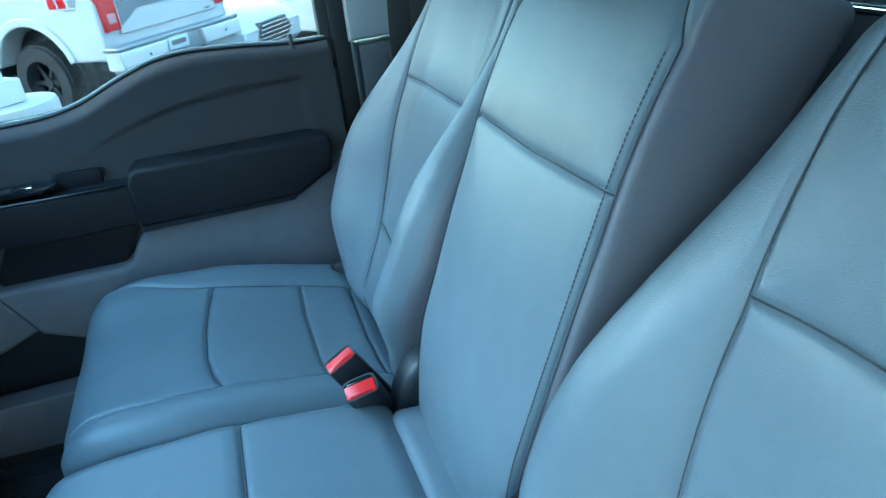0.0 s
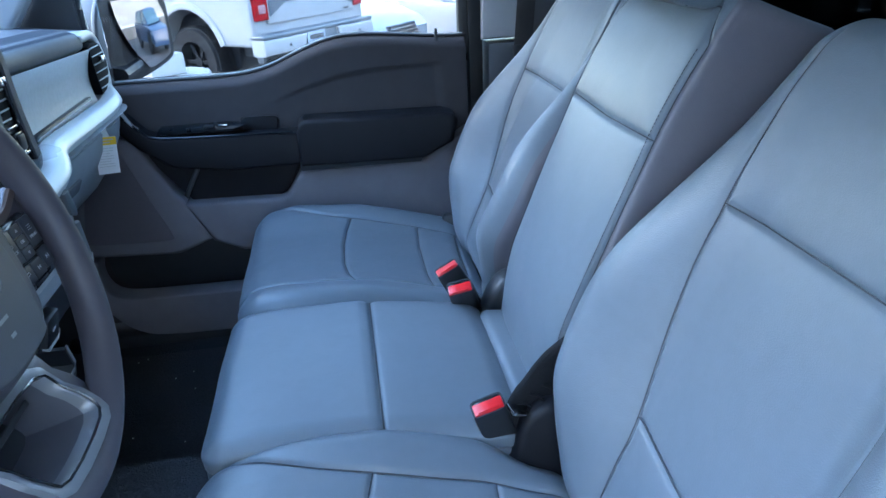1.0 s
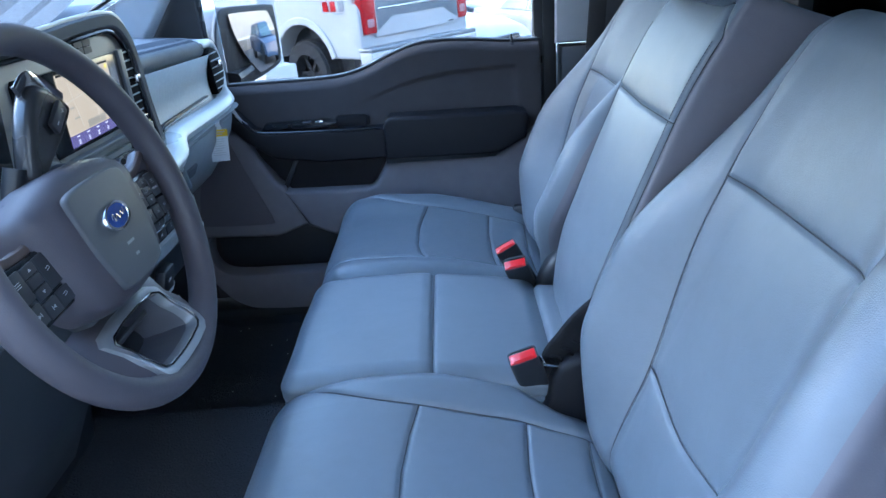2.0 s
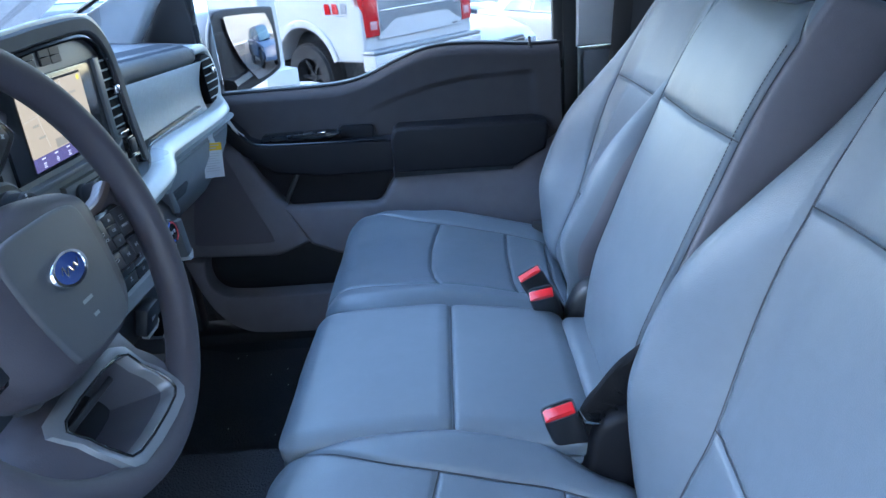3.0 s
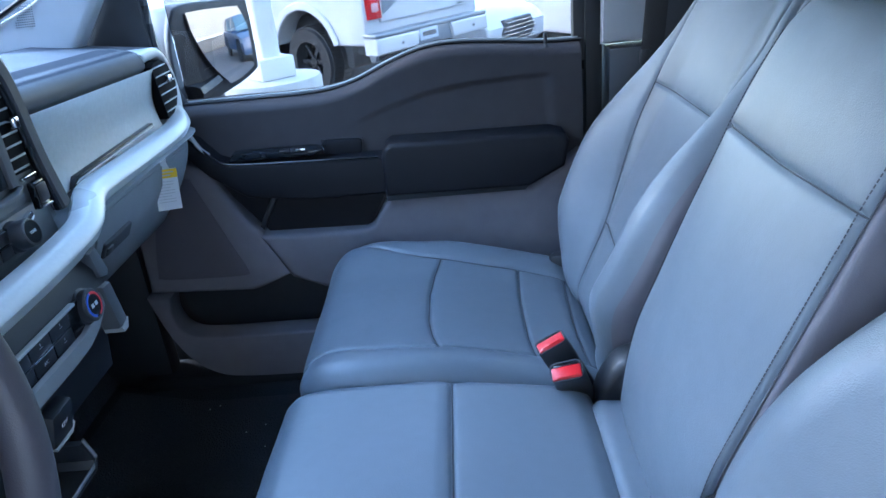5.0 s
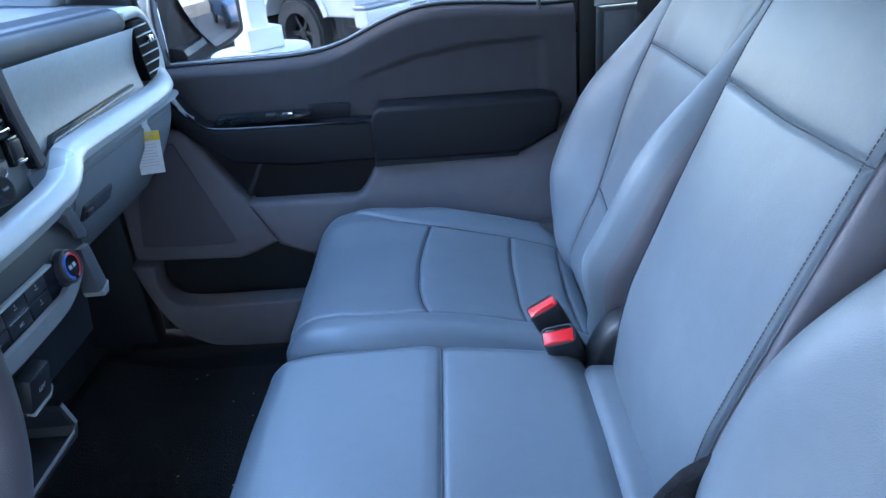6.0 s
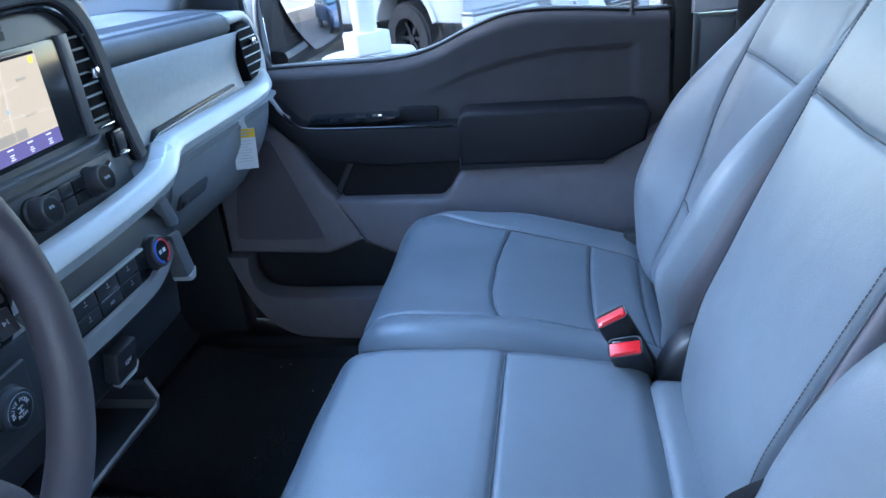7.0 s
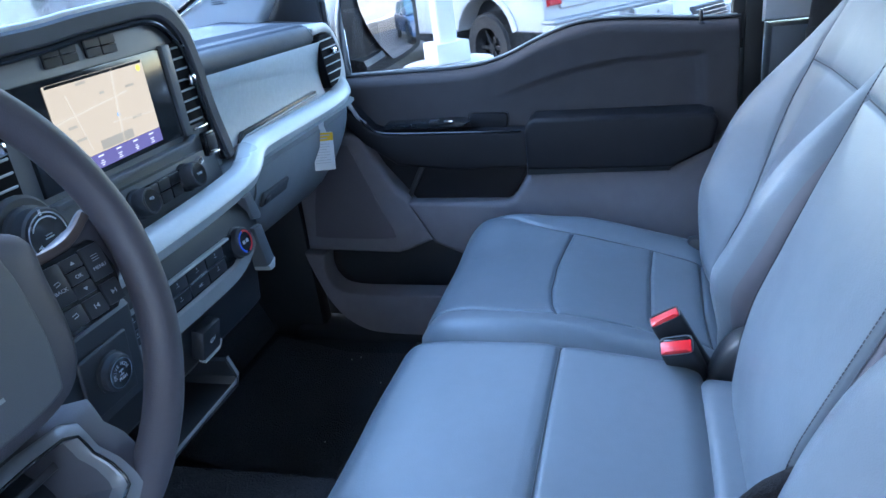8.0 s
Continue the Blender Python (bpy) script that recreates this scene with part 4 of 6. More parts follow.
band_sec = [(0.022, 0.010), (0.016, 0.017), (-0.004, 0.0175), (-0.012, 0.0150), (-0.0215, 0.0035), (-0.0225, -0.0010), (-0.0200, -0.0045), (-0.0130, -0.0165), (-0.0090, -0.0180), (0.016, -0.0180), (0.022, -0.012)]
part("silver_band", sweep(band, band_sec), SILVER, dash, "satin silver band across the dash")
part("band_underside", sweep([(p[0] - 0.012, p[1], p[2] - 0.022) for p in band[24:]], ring(0.016, 0.008, 8)), DASH_GREY, dash)

# ---- screen ----
screen = part("screen_glass", slab([(-0.128, 1.356), (0.138, 1.354), (0.132, 1.476), (-0.128, 1.476)], -0.512, -0.502, "x", 0.003), GLOSS_BLACK, dash, "gloss black screen surround")
SCREEN_MAP = glowing("screen_map", (1.0, 0.82, 0.64), 0.024)
SCREEN_BAR = glowing("screen_bar", (0.24, 0.21, 0.52), 0.024)
SCREEN_ROAD = glowing("screen_road", (1.0, 0.86, 0.70), 0.026)
SCREEN_INK = glowing("screen_ink", (0.80, 0.72, 0.62), 0.018)
SCREEN_ICON = glowing("screen_icon", (0.80, 0.80, 1.0), 0.042)
XS = -0.5015
part("map_area", box(XS, 0, 1.4245, 0.002, 0.174, 0.089, 0), SCREEN_MAP, screen, "lit beige map on the screen", False)
part("menu_bar", box(XS, 0, 1.371, 0.002, 0.174, 0.017, 0), SCREEN_BAR, screen, "lit violet menu bar", False)


def on_screen(name, y, z, sy, sz, mat_, turn=0):
    return part(name, box(XS + 0.0012, y, z, 0.0006, sy, sz, 0, 1, pose(0, 0, 0, turn, 0, 0)), mat_, screen, "", False)


on_screen("road", 0.02, 1.425, 0.0035, 0.088, SCREEN_ROAD, -8)
on_screen("road", -0.02, 1.432, 0.13, 0.0025, SCREEN_ROAD, 5)
on_screen("road", 0.045, 1.405, 0.08, 0.002, SCREEN_ROAD, -4)
on_screen("road", -0.05, 1.42, 0.002, 0.07, SCREEN_ROAD, 14)
for y, z, w in ((-0.03, 1.462, 0.016), (0.052, 1.443, 0.016), (0.050, 1.404, 0.018), (-0.062, 1.418, 0.014), (-0.054, 1.402, 0.016), (0.0, 1.445, 0.008)):
    on_screen("caption_bar", y, z, w, 0.0028, SCREEN_INK)
on_screen("status_bar", 0, 1.4672, 0.170, 0.0034, GLOSS_BLACK)
on_screen("caption_box", 0.004, 1.387, 0.060, 0.011, SCREEN_INK)
part("location_dot", lathe([(0, 0.0004), (0.003, 0.0004), (0.003, 0)], 14, fascia_m(XS + 0.001, 0.018, 1.414)), glowing("dot_blue", (0.2, 0.45, 0.9), 0.05), screen)
part("corner_badge", lathe([(0, 0.0004), (0.004, 0.0004), (0.004, 0)], 14, fascia_m(XS + 0.001, 0.077, 1.460)), glowing("badge_yellow", (0.9, 0.75, 0.1), 0.05), screen)
for k in range(5):
    y = -0.066 + 0.033 * k
    on_screen("icon_caption", y, 1.3765, 0.009, 0.0016, SCREEN_ICON)
    for j in range(3):
        on_screen("menu_icon", y, 1.3655 + 0.0025 * j, 0.007 - (0.003 if (k + j) % 2 else 0), 0.0011, SCREEN_ICON)

part("vent_divider", slab([(0.139, 1.352), (0.153, 1.352), (0.152, 1.478), (0.134, 1.478)], -0.510, -0.4985, "x", 0.002), DASH_FACE, dash, "grey strip between screen and vent")
# two button blocks above the screen
for y0, y1 in ((-0.069, -0.014), (-0.001, 0.055)):
    blk = part("button_block", box(-0.5105, (y0 + y1) / 2, 1.496, 0.012, y1 - y0, 0.023, 0.003), GLOSS_BLACK, dash, "black button block")
    for j in range(2):
        for k in range(2):
            part("button", box(-0.5048, y0 + (y1 - y0) * (0.25 + 0.5 * k), 1.4905 + 0.0112 * j, 0.0024, (y1 - y0) * 0.475, 0.0104, 0.0007, 1), KEY_BLACK, blk)
part("lower_ledge", slab([(-0.13, 1.348), (0.135, 1.346), (0.150, 1.352), (0.14, 1.340), (-0.13, 1.340)], -0.512, -0.492, "x", 0.002), DASH_FACE, dash, "grey ledge under the screen")
haz = part("hazard_button", box(-0.504, 0.191, 1.328, 0.012, 0.026, 0.036, 0.003), GLOSS_BLACK, dash, "black square switch")
part("key", box(-0.497, 0.191, 1.330, 0.005, 0.019, 0.024, 0.002), BUTTON, haz)
part("chrome_edge", box(-0.496, 0.191, 1.314, 0.006, 0.020, 0.003, 0.001), CHROME, haz, "chrome strip")
part("vent_foot", box(-0.501, 0.178, 1.3555, 0.006, 0.032, 0.004, 0.001), CHROME, dash, "chrome strip under the vent")


def knob(name, m, r, h, parent, label, cap_mat=None):
    k = part(name, lathe([(r * 1.12, 0), (r * 1.12, h * 0.25), (r, h * 0.35), (r, h * 0.9), (r * 0.93, h), (r * 0.8, h)], 32, m), BLACK, parent, label)
    part("face", lathe([(r * 0.8, h - 0.001), (r * 0.76, h + 0.0006), (0, h + 0.0008)], 28, m), cap_mat or GLOSS_BLACK, k)
    part("face_ring", lathe([(r * 0.84, h - 0.0005), (r * 0.83, h + 0.001), (r * 0.78, h + 0.001), (r * 0.77, h - 0.0005)], 28, m), CHROME, k, "chrome ring")
    return k


# radio row
radio = part("radio_panel", slab([(-0.04, 1.275), (0.16, 1.275), (0.168, 1.325), (-0.04, 1.328)], -0.512, -0.498, "x", 0.004), DASH_FACE, dash, "grey radio panel")
part("radio_strip", box(-0.496, 0.05, 1.302, 0.008, 0.115, 0.034, 0.003), GLOSS_BLACK, dash, "gloss black strip between the knobs")
for k in range(3):
    for j in range(2):
        part("radio_button", box(-0.4915, 0.026 + 0.0245 * k, 1.294 + 0.0165 * j, 0.004, 0.0225, 0.0145, 0.001), KEY_BLACK, radio)
part("slant_key", slab([(0.125, 1.298), (0.150, 1.312), (0.148, 1.320), (0.122, 1.312)], -0.500, -0.491, "x", 0.0015), CHROME, radio, "bright slanted key")
kt = knob("tune_knob", fascia_m(-0.498, 0.104, 1.302, 12), 0.0178, 0.027, dash, "black tuning knob")
kv = knob("volume_knob", fascia_m(-0.498, -0.004, 1.302, 12), 0.0178, 0.027, dash, "black volume knob")
lettering("caption", "TUNE", 0.0048, fascia_m(-0.498, 0.104, 1.302, 12) @ Matrix.Translation((0, 0, 0.0282)), PRINT, kt)
lettering("caption", "VOL", 0.0050, fascia_m(-0.498, -0.004, 1.302, 12) @ Matrix.Translation((0, 0.003, 0.0282)), PRINT, kv)

# ---- climate stack ----
stack_sec = [(-0.468, 1.252), (-0.452, 1.225), (-0.452, 1.168), (-0.468, 1.145), (-0.478, 1.07), (-0.51, 1.04), (-0.62, 1.02), (-0.70, 1.05), (-0.70, 1.252)]
part("stack_body", slab(stack_sec, -0.30, 0.188, "y", 0.004), BLACK, dash, "black lower centre stack")
part("climate_panel", slab([(-0.15, 1.172), (0.09, 1.172), (0.115, 1.180), (0.115, 1.214), (-0.15, 1.214)], -0.456, -0.446, "x", 0.003), GLOSS_BLACK, dash, "gloss black climate control panel")
part("climate_bar", box(-0.446, -0.02, 1.2145, 0.008, 0.22, 0.004, 0.0015), SILVER, dash, "silver strip over the climate keys")
part("climate_foot", sweep(smooth_line([(-0.455, -0.16, 1.158), (-0.452, 0.05, 1.158), (-0.455, 0.12, 1.164), (-0.46, 0.17, 1.185)], 5), ring(0.010, 0.014, 10, 3)), DASH_GREY, dash, "grey lower edge of the climate panel")
for k in range(5):
    for j in range(2):
        key = part("climate_key", box(-0.4470, -0.128 + 0.045 * k, 1.1835 + 0.0195 * j, 0.004, 0.042, 0.0165, 0.001), KEY_BLACK, dash, "black climate key")
        if (k, j) == (3, 0):
            lettering("caption", "A/C", 0.0055, fascia_m(-0.4447, -0.128 + 0.045 * k, 1.183), PRINT, key)
        elif (k, j) == (1, 0):
            lettering("caption", "REAR", 0.006, fascia_m(-0.4447, -0.128 + 0.045 * k, 1.183), PRINT, key)
        else:
            part("symbol", box(-0.4447, -0.128 + 0.045 * k, 1.1835 + 0.0195 * j, 0.0004, 0.006, 0.0008, 0), PRINT, key)
            part("symbol", box(-0.4447, -0.128 + 0.045 * k, 1.1875 + 0.0195 * j, 0.0004, 0.0012, 0.0030, 0), PRINT, key)
    if k in (0, 3):
        part("key_edge", box(-0.4450, -0.128 + 0.045 * k, 1.1935, 0.003, 0.040, 0.0014, 0), CHROME, dash)
dm = fascia_m(-0.452, 0.118, 1.196, 8)
dial = knob("temperature_dial", dm, 0.0215, 0.016, dash, "black temperature dial with red and blue arc")
RED_ARC, BLUE_ARC = material("dial_red", (0.65, 0.02, 0.03), 0.4), material("dial_blue", (0.03, 0.12, 0.6), 0.4)
for a0, a1, mt in ((-80, 95, RED_ARC), (95, 250, BLUE_ARC)):
    arc = [(0.0152 * math.cos(radians(a)), 0.0152 * math.sin(radians(a)), 0.0172) for a in np.linspace(a0, a1, 24)]
    part("scale_arc", moved(sweep(arc, ring(0.0016, 0.0006, 6)), dm), mt, dial)
for yy in (-0.005, 0.004):
    part("symbol", moved(box(yy, 0, 0.0172, 0.006, 0.005, 0.0005, 0), dm), PRINT, dial)
# silver tabs on the side of the stack
part("side_tab", slab([(0.160, 1.250), (0.180, 1.252), (0.196, 1.212), (0.190, 1.204), (0.170, 1.212)], -0.480, -0.446, "x", 0.004), DASH_FACE, dash, "grey tab at the stack's side")
tab = part("side_tab", slab([(0.162, 1.200), (0.186, 1.198), (0.200, 1.135), (0.192, 1.124), (0.176, 1.130)], -0.480, -0.444, "x", 0.004), DASH_FACE, dash, "grey tab at the stack's side")
part("tab_foot", slab([(0.176, 1.131), (0.200, 1.136), (0.193, 1.122), (0.180, 1.122)], -0.478, -0.4425, "x", 0.002), SILVER, dash, "silver foot of the tab")
# power socket and open tray
sm_ = fascia_m(-0.466, 0.006, 1.104, -14)
sock = part("power_socket", moved(box(0, 0, 0.006, 0.046, 0.046, 0.020, 0.004), sm_), BLACK, dash, "black socket cover with a grey edge")
part("cover_edge", moved(slab([(-0.02, -0.023), (0.016, -0.023), (0.023, -0.012), (0.0235, -0.016), (0.018, -0.0265), (-0.02, -0.0265)], 0.006, 0.017, "z", 0.001), sm_), SILVER, sock, "grey lower edge")
lettering("caption", "12V", 0.009, sm_ @ Matrix.Translation((0, 0, 0.0163)), PRINT, sock)
tray = part("tray", slab([(-0.13, 1.004), (0.036, 1.004), (0.046, 1.020), (0.030, 1.056), (0.020, 1.056), (0.034, 1.022), (0.028, 1.012), (-0.13, 1.012)], -0.62, -0.452, "x", 0.002), BLACK, dash, "black open tray")
part("tray_lip", sweep([(-0.452, -0.13, 1.012), (-0.452, 0.03, 1.014), (-0.452, 0.041, 1.022), (-0.452, 0.028, 1.058)], ring(0.0016, 0.003, 8)), DASH_GREY, tray, "silver tray lip")

# ---- glove box side ----
glove_sec = [(-0.520, 1.268), (-0.505, 1.255), (-0.514, 1.21), (-0.545, 1.15), (-0.590, 1.095), (-0.65, 1.060), (-0.86, 1.05), (-0.95, 1.08), (-0.95, 1.268)]
gsec = smooth_line(glove_sec, 3, True)
gp = bmesh.new()
stations = []
for y, dx, k in ((0.189, 0.0, 0.985), (0.193, 0.0, 1.0), (0.70, 0.0, 1.0), (0.74, -0.006, 1.0), (0.77, -0.018, 1.0), (0.795, -0.036, 0.995), (0.812, -0.060, 0.98), (0.820, -0.085, 0.96)):
    stations.append([gp.verts.new((-0.75 + (p[0] + 0.75) * k + (dx if p[0] > -0.7 else 0.0), y, 1.16 + (p[1] - 1.16) * k)) for p in gsec])
for a, b in zip(stations, stations[1:]):
    n_ = len(a)
    for i in range(n_):
        gp.faces.new((a[i], a[(i + 1) % n_], b[(i + 1) % n_], b[i]))
gp.faces.new(stations[0])
gp.faces.new(stations[-1][::-1])
bmesh.ops.recalc_face_normals(gp, faces=gp.faces[:])
part("glovebox_panel", gp, DASH_GREY, dash, "grey lower dash and glove box")
lid = [(-0.503, 1.246), (-0.510, 1.21), (-0.541, 1.15), (-0.586, 1.095), (-0.635, 1.066), (-0.64, 1.076), (-0.60, 1.10), (-0.53, 1.21), (-0.517, 1.248)]
gl_ob = part("glovebox_lid", slab(lid, 0.30, 0.705, "y", 0.002), DASH_GREY, dash, "grey glove box lid")
part("lid_handle", moved(box(0, 0, 0, 0.10, 0.028, 0.010, 0.004, 3), fascia_m(-0.521, 0.375, 1.187, -26)), DASH_DARK, gl_ob, "recessed glove box handle")
part("handle_gap", moved(box(-0.035, -0.002, 0.003, 0.022, 0.014, 0.010, 0.003), fascia_m(-0.521, 0.375, 1.187, -26)), BLACK, gl_ob, "dark finger recess")
part("fuse_cover", slab([(-0.715, 1.02), (-0.715, 0.66), (-0.95, 0.66), (-0.95, 1.02)], 0.806, 0.819, "y", 0.006), BLACK, dash)
part("kick_cover", slab([(0.20, 1.05), (0.10, 0.72), (-0.10, 0.70), (-0.22, 0.72), (-0.28, 1.05)], -0.92, -0.72, "x", 0.02), BLACK, dash, "black cover under the stack")

# ---- driver's side of the dash ----
cl = part("instrument_display", slab([(-0.66, 1.36), (-0.24, 1.36), (-0.22, 1.49), (-0.64, 1.49)], -0.512, -0.503, "x", 0.004), GLOSS_BLACK, dash, "gloss black instrument cluster")
part("knee_panel", slab([(-0.470, 1.25), (-0.440, 1.23), (-0.440, 1.10), (-0.50, 0.98), (-0.62, 0.92), (-0.80, 0.92), (-0.80, 1.25)], -0.80, -0.302, "y", 0.012, 3), BLACK, dash, "grey panel under the steering column")
part("side_pod", slab([(-0.445, 1.25), (-0.432, 1.235), (-0.440, 1.13), (-0.47, 1.11), (-0.60, 1.11), (-0.60, 1.25)], -0.30, -0.135, "y", 0.008, 3), BLACK, dash, "black switch pod beside the column")
pm = fascia_m(-0.436, -0.197, 1.178, -6)
plate = part("drive_mode_plate", moved(box(0, 0, 0.001, 0.076, 0.074, 0.006, 0.006, 3), pm), BLACK, dash, "black square plate")
dk = knob("drive_mode_knob", pm @ Matrix.Translation((0.002, 0.004, 0.003)), 0.0205, 0.013, dash, "black drive mode knob")


def arc_text(text, size, radius, a0, a1, m, parent):
    n = len(text)
    for i, ch in enumerate(text):
        if ch == " ":
            continue
        a = radians(a0 + (a1 - a0) * i / (n - 1))
        up_turn = a - math.pi / 2 if a1 < a0 else a + math.pi / 2
        lettering("letter", ch, size, m @ Matrix.Translation((radius * math.cos(a), radius * math.sin(a), 0)) @ Matrix.Rotation(up_turn, 4, "Z"), PRINT, parent)


fm = pm @ Matrix.Translation((0.002, 0.004, 0.0172))
arc_text("DRIVE MODE", 0.0054, 0.0102, 190, 15, fm, dk)
lettering("caption", "PUSH", 0.0052, fm @ Matrix.Translation((0.001, -0.0065, 0)), PRINT, dk)
part("symbol", moved(merged(box(0, 0.003, 0, 0.007, 0.0012, 0.0004, 0), box(0, -0.002, 0, 0.007, 0.0012, 0.0004, 0), box(0, 0.0005, 0, 0.0012, 0.005, 0.0004, 0)), fm), PRINT, dk)
tm = fascia_m(-0.500, -0.176, 1.330, 4)
part("trailer_plate", moved(lathe([(0.046, -0.02), (0.046, 0.004), (0.042, 0.008), (0.03, 0.008), (0, 0.008)], 32), tm), BLACK, dash, "black round knob base")
tk = knob("trailer_knob", tm @ Matrix.Translation((0, 0, 0.006)), 0.031, 0.026, dash, "large black trailer knob")
arc_text("PRO TRAILER", 0.0080, 0.0175, 205, 345, tm @ Matrix.Translation((0, 0, 0.0332)), tk)
part("pointer", moved(box(0, 0.026, 0.0325, 0.003, 0.006, 0.0008, 0.0003), tm), PRINT, tk)
part("symbol", moved(merged(box(0, 0.002, 0.0332, 0.009, 0.0014, 0.0004, 0), box(0, -0.001, 0.0332, 0.012, 0.0014, 0.0004, 0)), tm), PRINT, tk)
arcp = [(0.0205 * math.cos(radians(a)), 0.0205 * math.sin(radians(a)), 0.0333) for a in np.linspace(40, 150, 16)]
part("scale_arc", moved(sweep(arcp, ring(0.0009, 0.0004, 5)), tm), PRINT, tk)

# ---- steering wheel ----
WC = Vector((-0.3075, -0.441, 1.367))
WT = radians(17)
W_M = basis(WC, (0, 1, 0), (-math.sin(WT), 0, math.cos(WT)), (math.cos(WT), 0, math.sin(WT)))
wheel = thing("steering_wheel", "dark grey steering wheel with button pods and silver lower spoke", "steering wheel", WC)
W_L = Matrix.Translation(-WC) @ W_M
HUB_PARTS = ("airbag_cover", "cover_field", "badge_ring", "badge", "badge_swash", "cover_mark")


def wpart(name, bm, mat_, parent=None, label=""):
    if name in HUB_PARTS:
        bmesh.ops.translate(bm, vec=(0, -0.011, -0.015), verts=bm.verts)
    return part(name, moved(bm, W_L), mat_, parent or wheel, label)


R0 = 0.187
rimc = []
for a in np.linspace(0, 2 * math.pi, 97)[:-1]:
    r = R0 + 0.003 * max(0.0, -math.sin(a)) ** 6
    rimc.append((r * math.cos(a), r * math.sin(a), 0.0))
wpart("rim", sweep(rimc, ring(0.0155, 0.0175, 20), up=(0, 0, 1), closed=True), WHEEL, None, "soft dark grey wheel rim")
# airbag cover, softly domed
hubp = smooth_line([(-0.106, 0.046), (-0.060, 0.063), (0, 0.069), (0.060, 0.063), (0.106, 0.046), (0.104, 0.010), (0.096, -0.036), (0.083, -0.061), (0.056, -0.076), (0.0, -0.080), (-0.056, -0.076), (-0.083, -0.061), (-0.096, -0.036), (-0.104, 0.010)], 5, True)
hb = bmesh.new()
rows_ = []
for k, (sc, zz) in enumerate([(1.0, -0.030), (1.0, -0.004), (0.985, 0.006), (0.94, 0.014), (0.86, 0.021), (0.74, 0.0262), (0.55, 0.0285), (0.30, 0.0295)]):
    rows_.append([hb.verts.new((p[0] * sc, (p[1] + 0.01) * sc - 0.01, zz)) for p in hubp])
for a, b in zip(rows_, rows_[1:]):
    for i in range(len(hubp)):
        j = (i + 1) % len(hubp)
        hb.faces.new((a[i], a[j], b[j], b[i]))
hb.faces.new(rows_[-1])
hb.faces.new(rows_[0][::-1])
hub = wpart("airbag_cover", hb, WHEEL, None, "grey airbag cover")
# central raised field
fld = smooth_line([(-0.052, 0.046), (0.0, 0.049), (0.052, 0.046), (0.063, 0.030), (0.060, -0.016), (0.050, -0.052), (0.040, -0.062), (0.0, -0.065), (-0.040, -0.062), (-0.050, -0.052), (-0.060, -0.016), (-0.063, 0.030)], 4, True)
wpart("cover_field", slab([tuple(p) for p in fld], 0.020, 0.0318, "z", 0.0035, 3), HUB, hub)
BRONZE = material("satin_bronze_trim", (0.13, 0.095, 0.085), 0.42, metal=0.4, vary=0.06)
BADGE_BLUE = material("badge_blue", (0.012, 0.045, 0.22), 0.2, vary=0.1, coat=0.5)
wpart("badge_ring", moved(lathe([(0.0, 0.0), (1.0, 0.0), (1.0, 0.003), (0.95, 0.0050), (0.82, 0.0048), (0.80, 0.0035), (0, 0.0035)], 40), Matrix.Translation((0, 0.004, 0.031)) @ Matrix.Diagonal((0.027, 0.0150, 1, 1))), CHROME, hub, "chrome oval badge ring")
wpart("badge", moved(lathe([(0.0, 0.0044), (0.79, 0.0040), (0.81, 0.003)], 40), Matrix.Translation((0, 0.004, 0.031)) @ Matrix.Diagonal((0.027, 0.0150, 1, 1))), BADGE_BLUE, hub, "blue oval badge")
sw = smooth_line([(-0.014, -0.001, 0), (-0.009, 0.004, 0), (-0.008, -0.004, 0), (-0.002, 0.002, 0), (0.002, -0.003, 0), (0.007, 0.002, 0), (0.010, -0.002, 0), (0.015, 0.004, 0)], 5)
wpart("badge_swash", moved(sweep(sw, ring(0.0009, 0.0004, 5)), Matrix.Translation((0, 0.004, 0.0356))), CHROME, hub, "bright swash on the badge")
for yy, ww in ((-0.026, 0.016), (-0.040, 0.008)):
    wpart("cover_mark", box(0.002, yy, 0.0317, ww, 0.003, 0.0006, 0), DASH_GREY, hub)
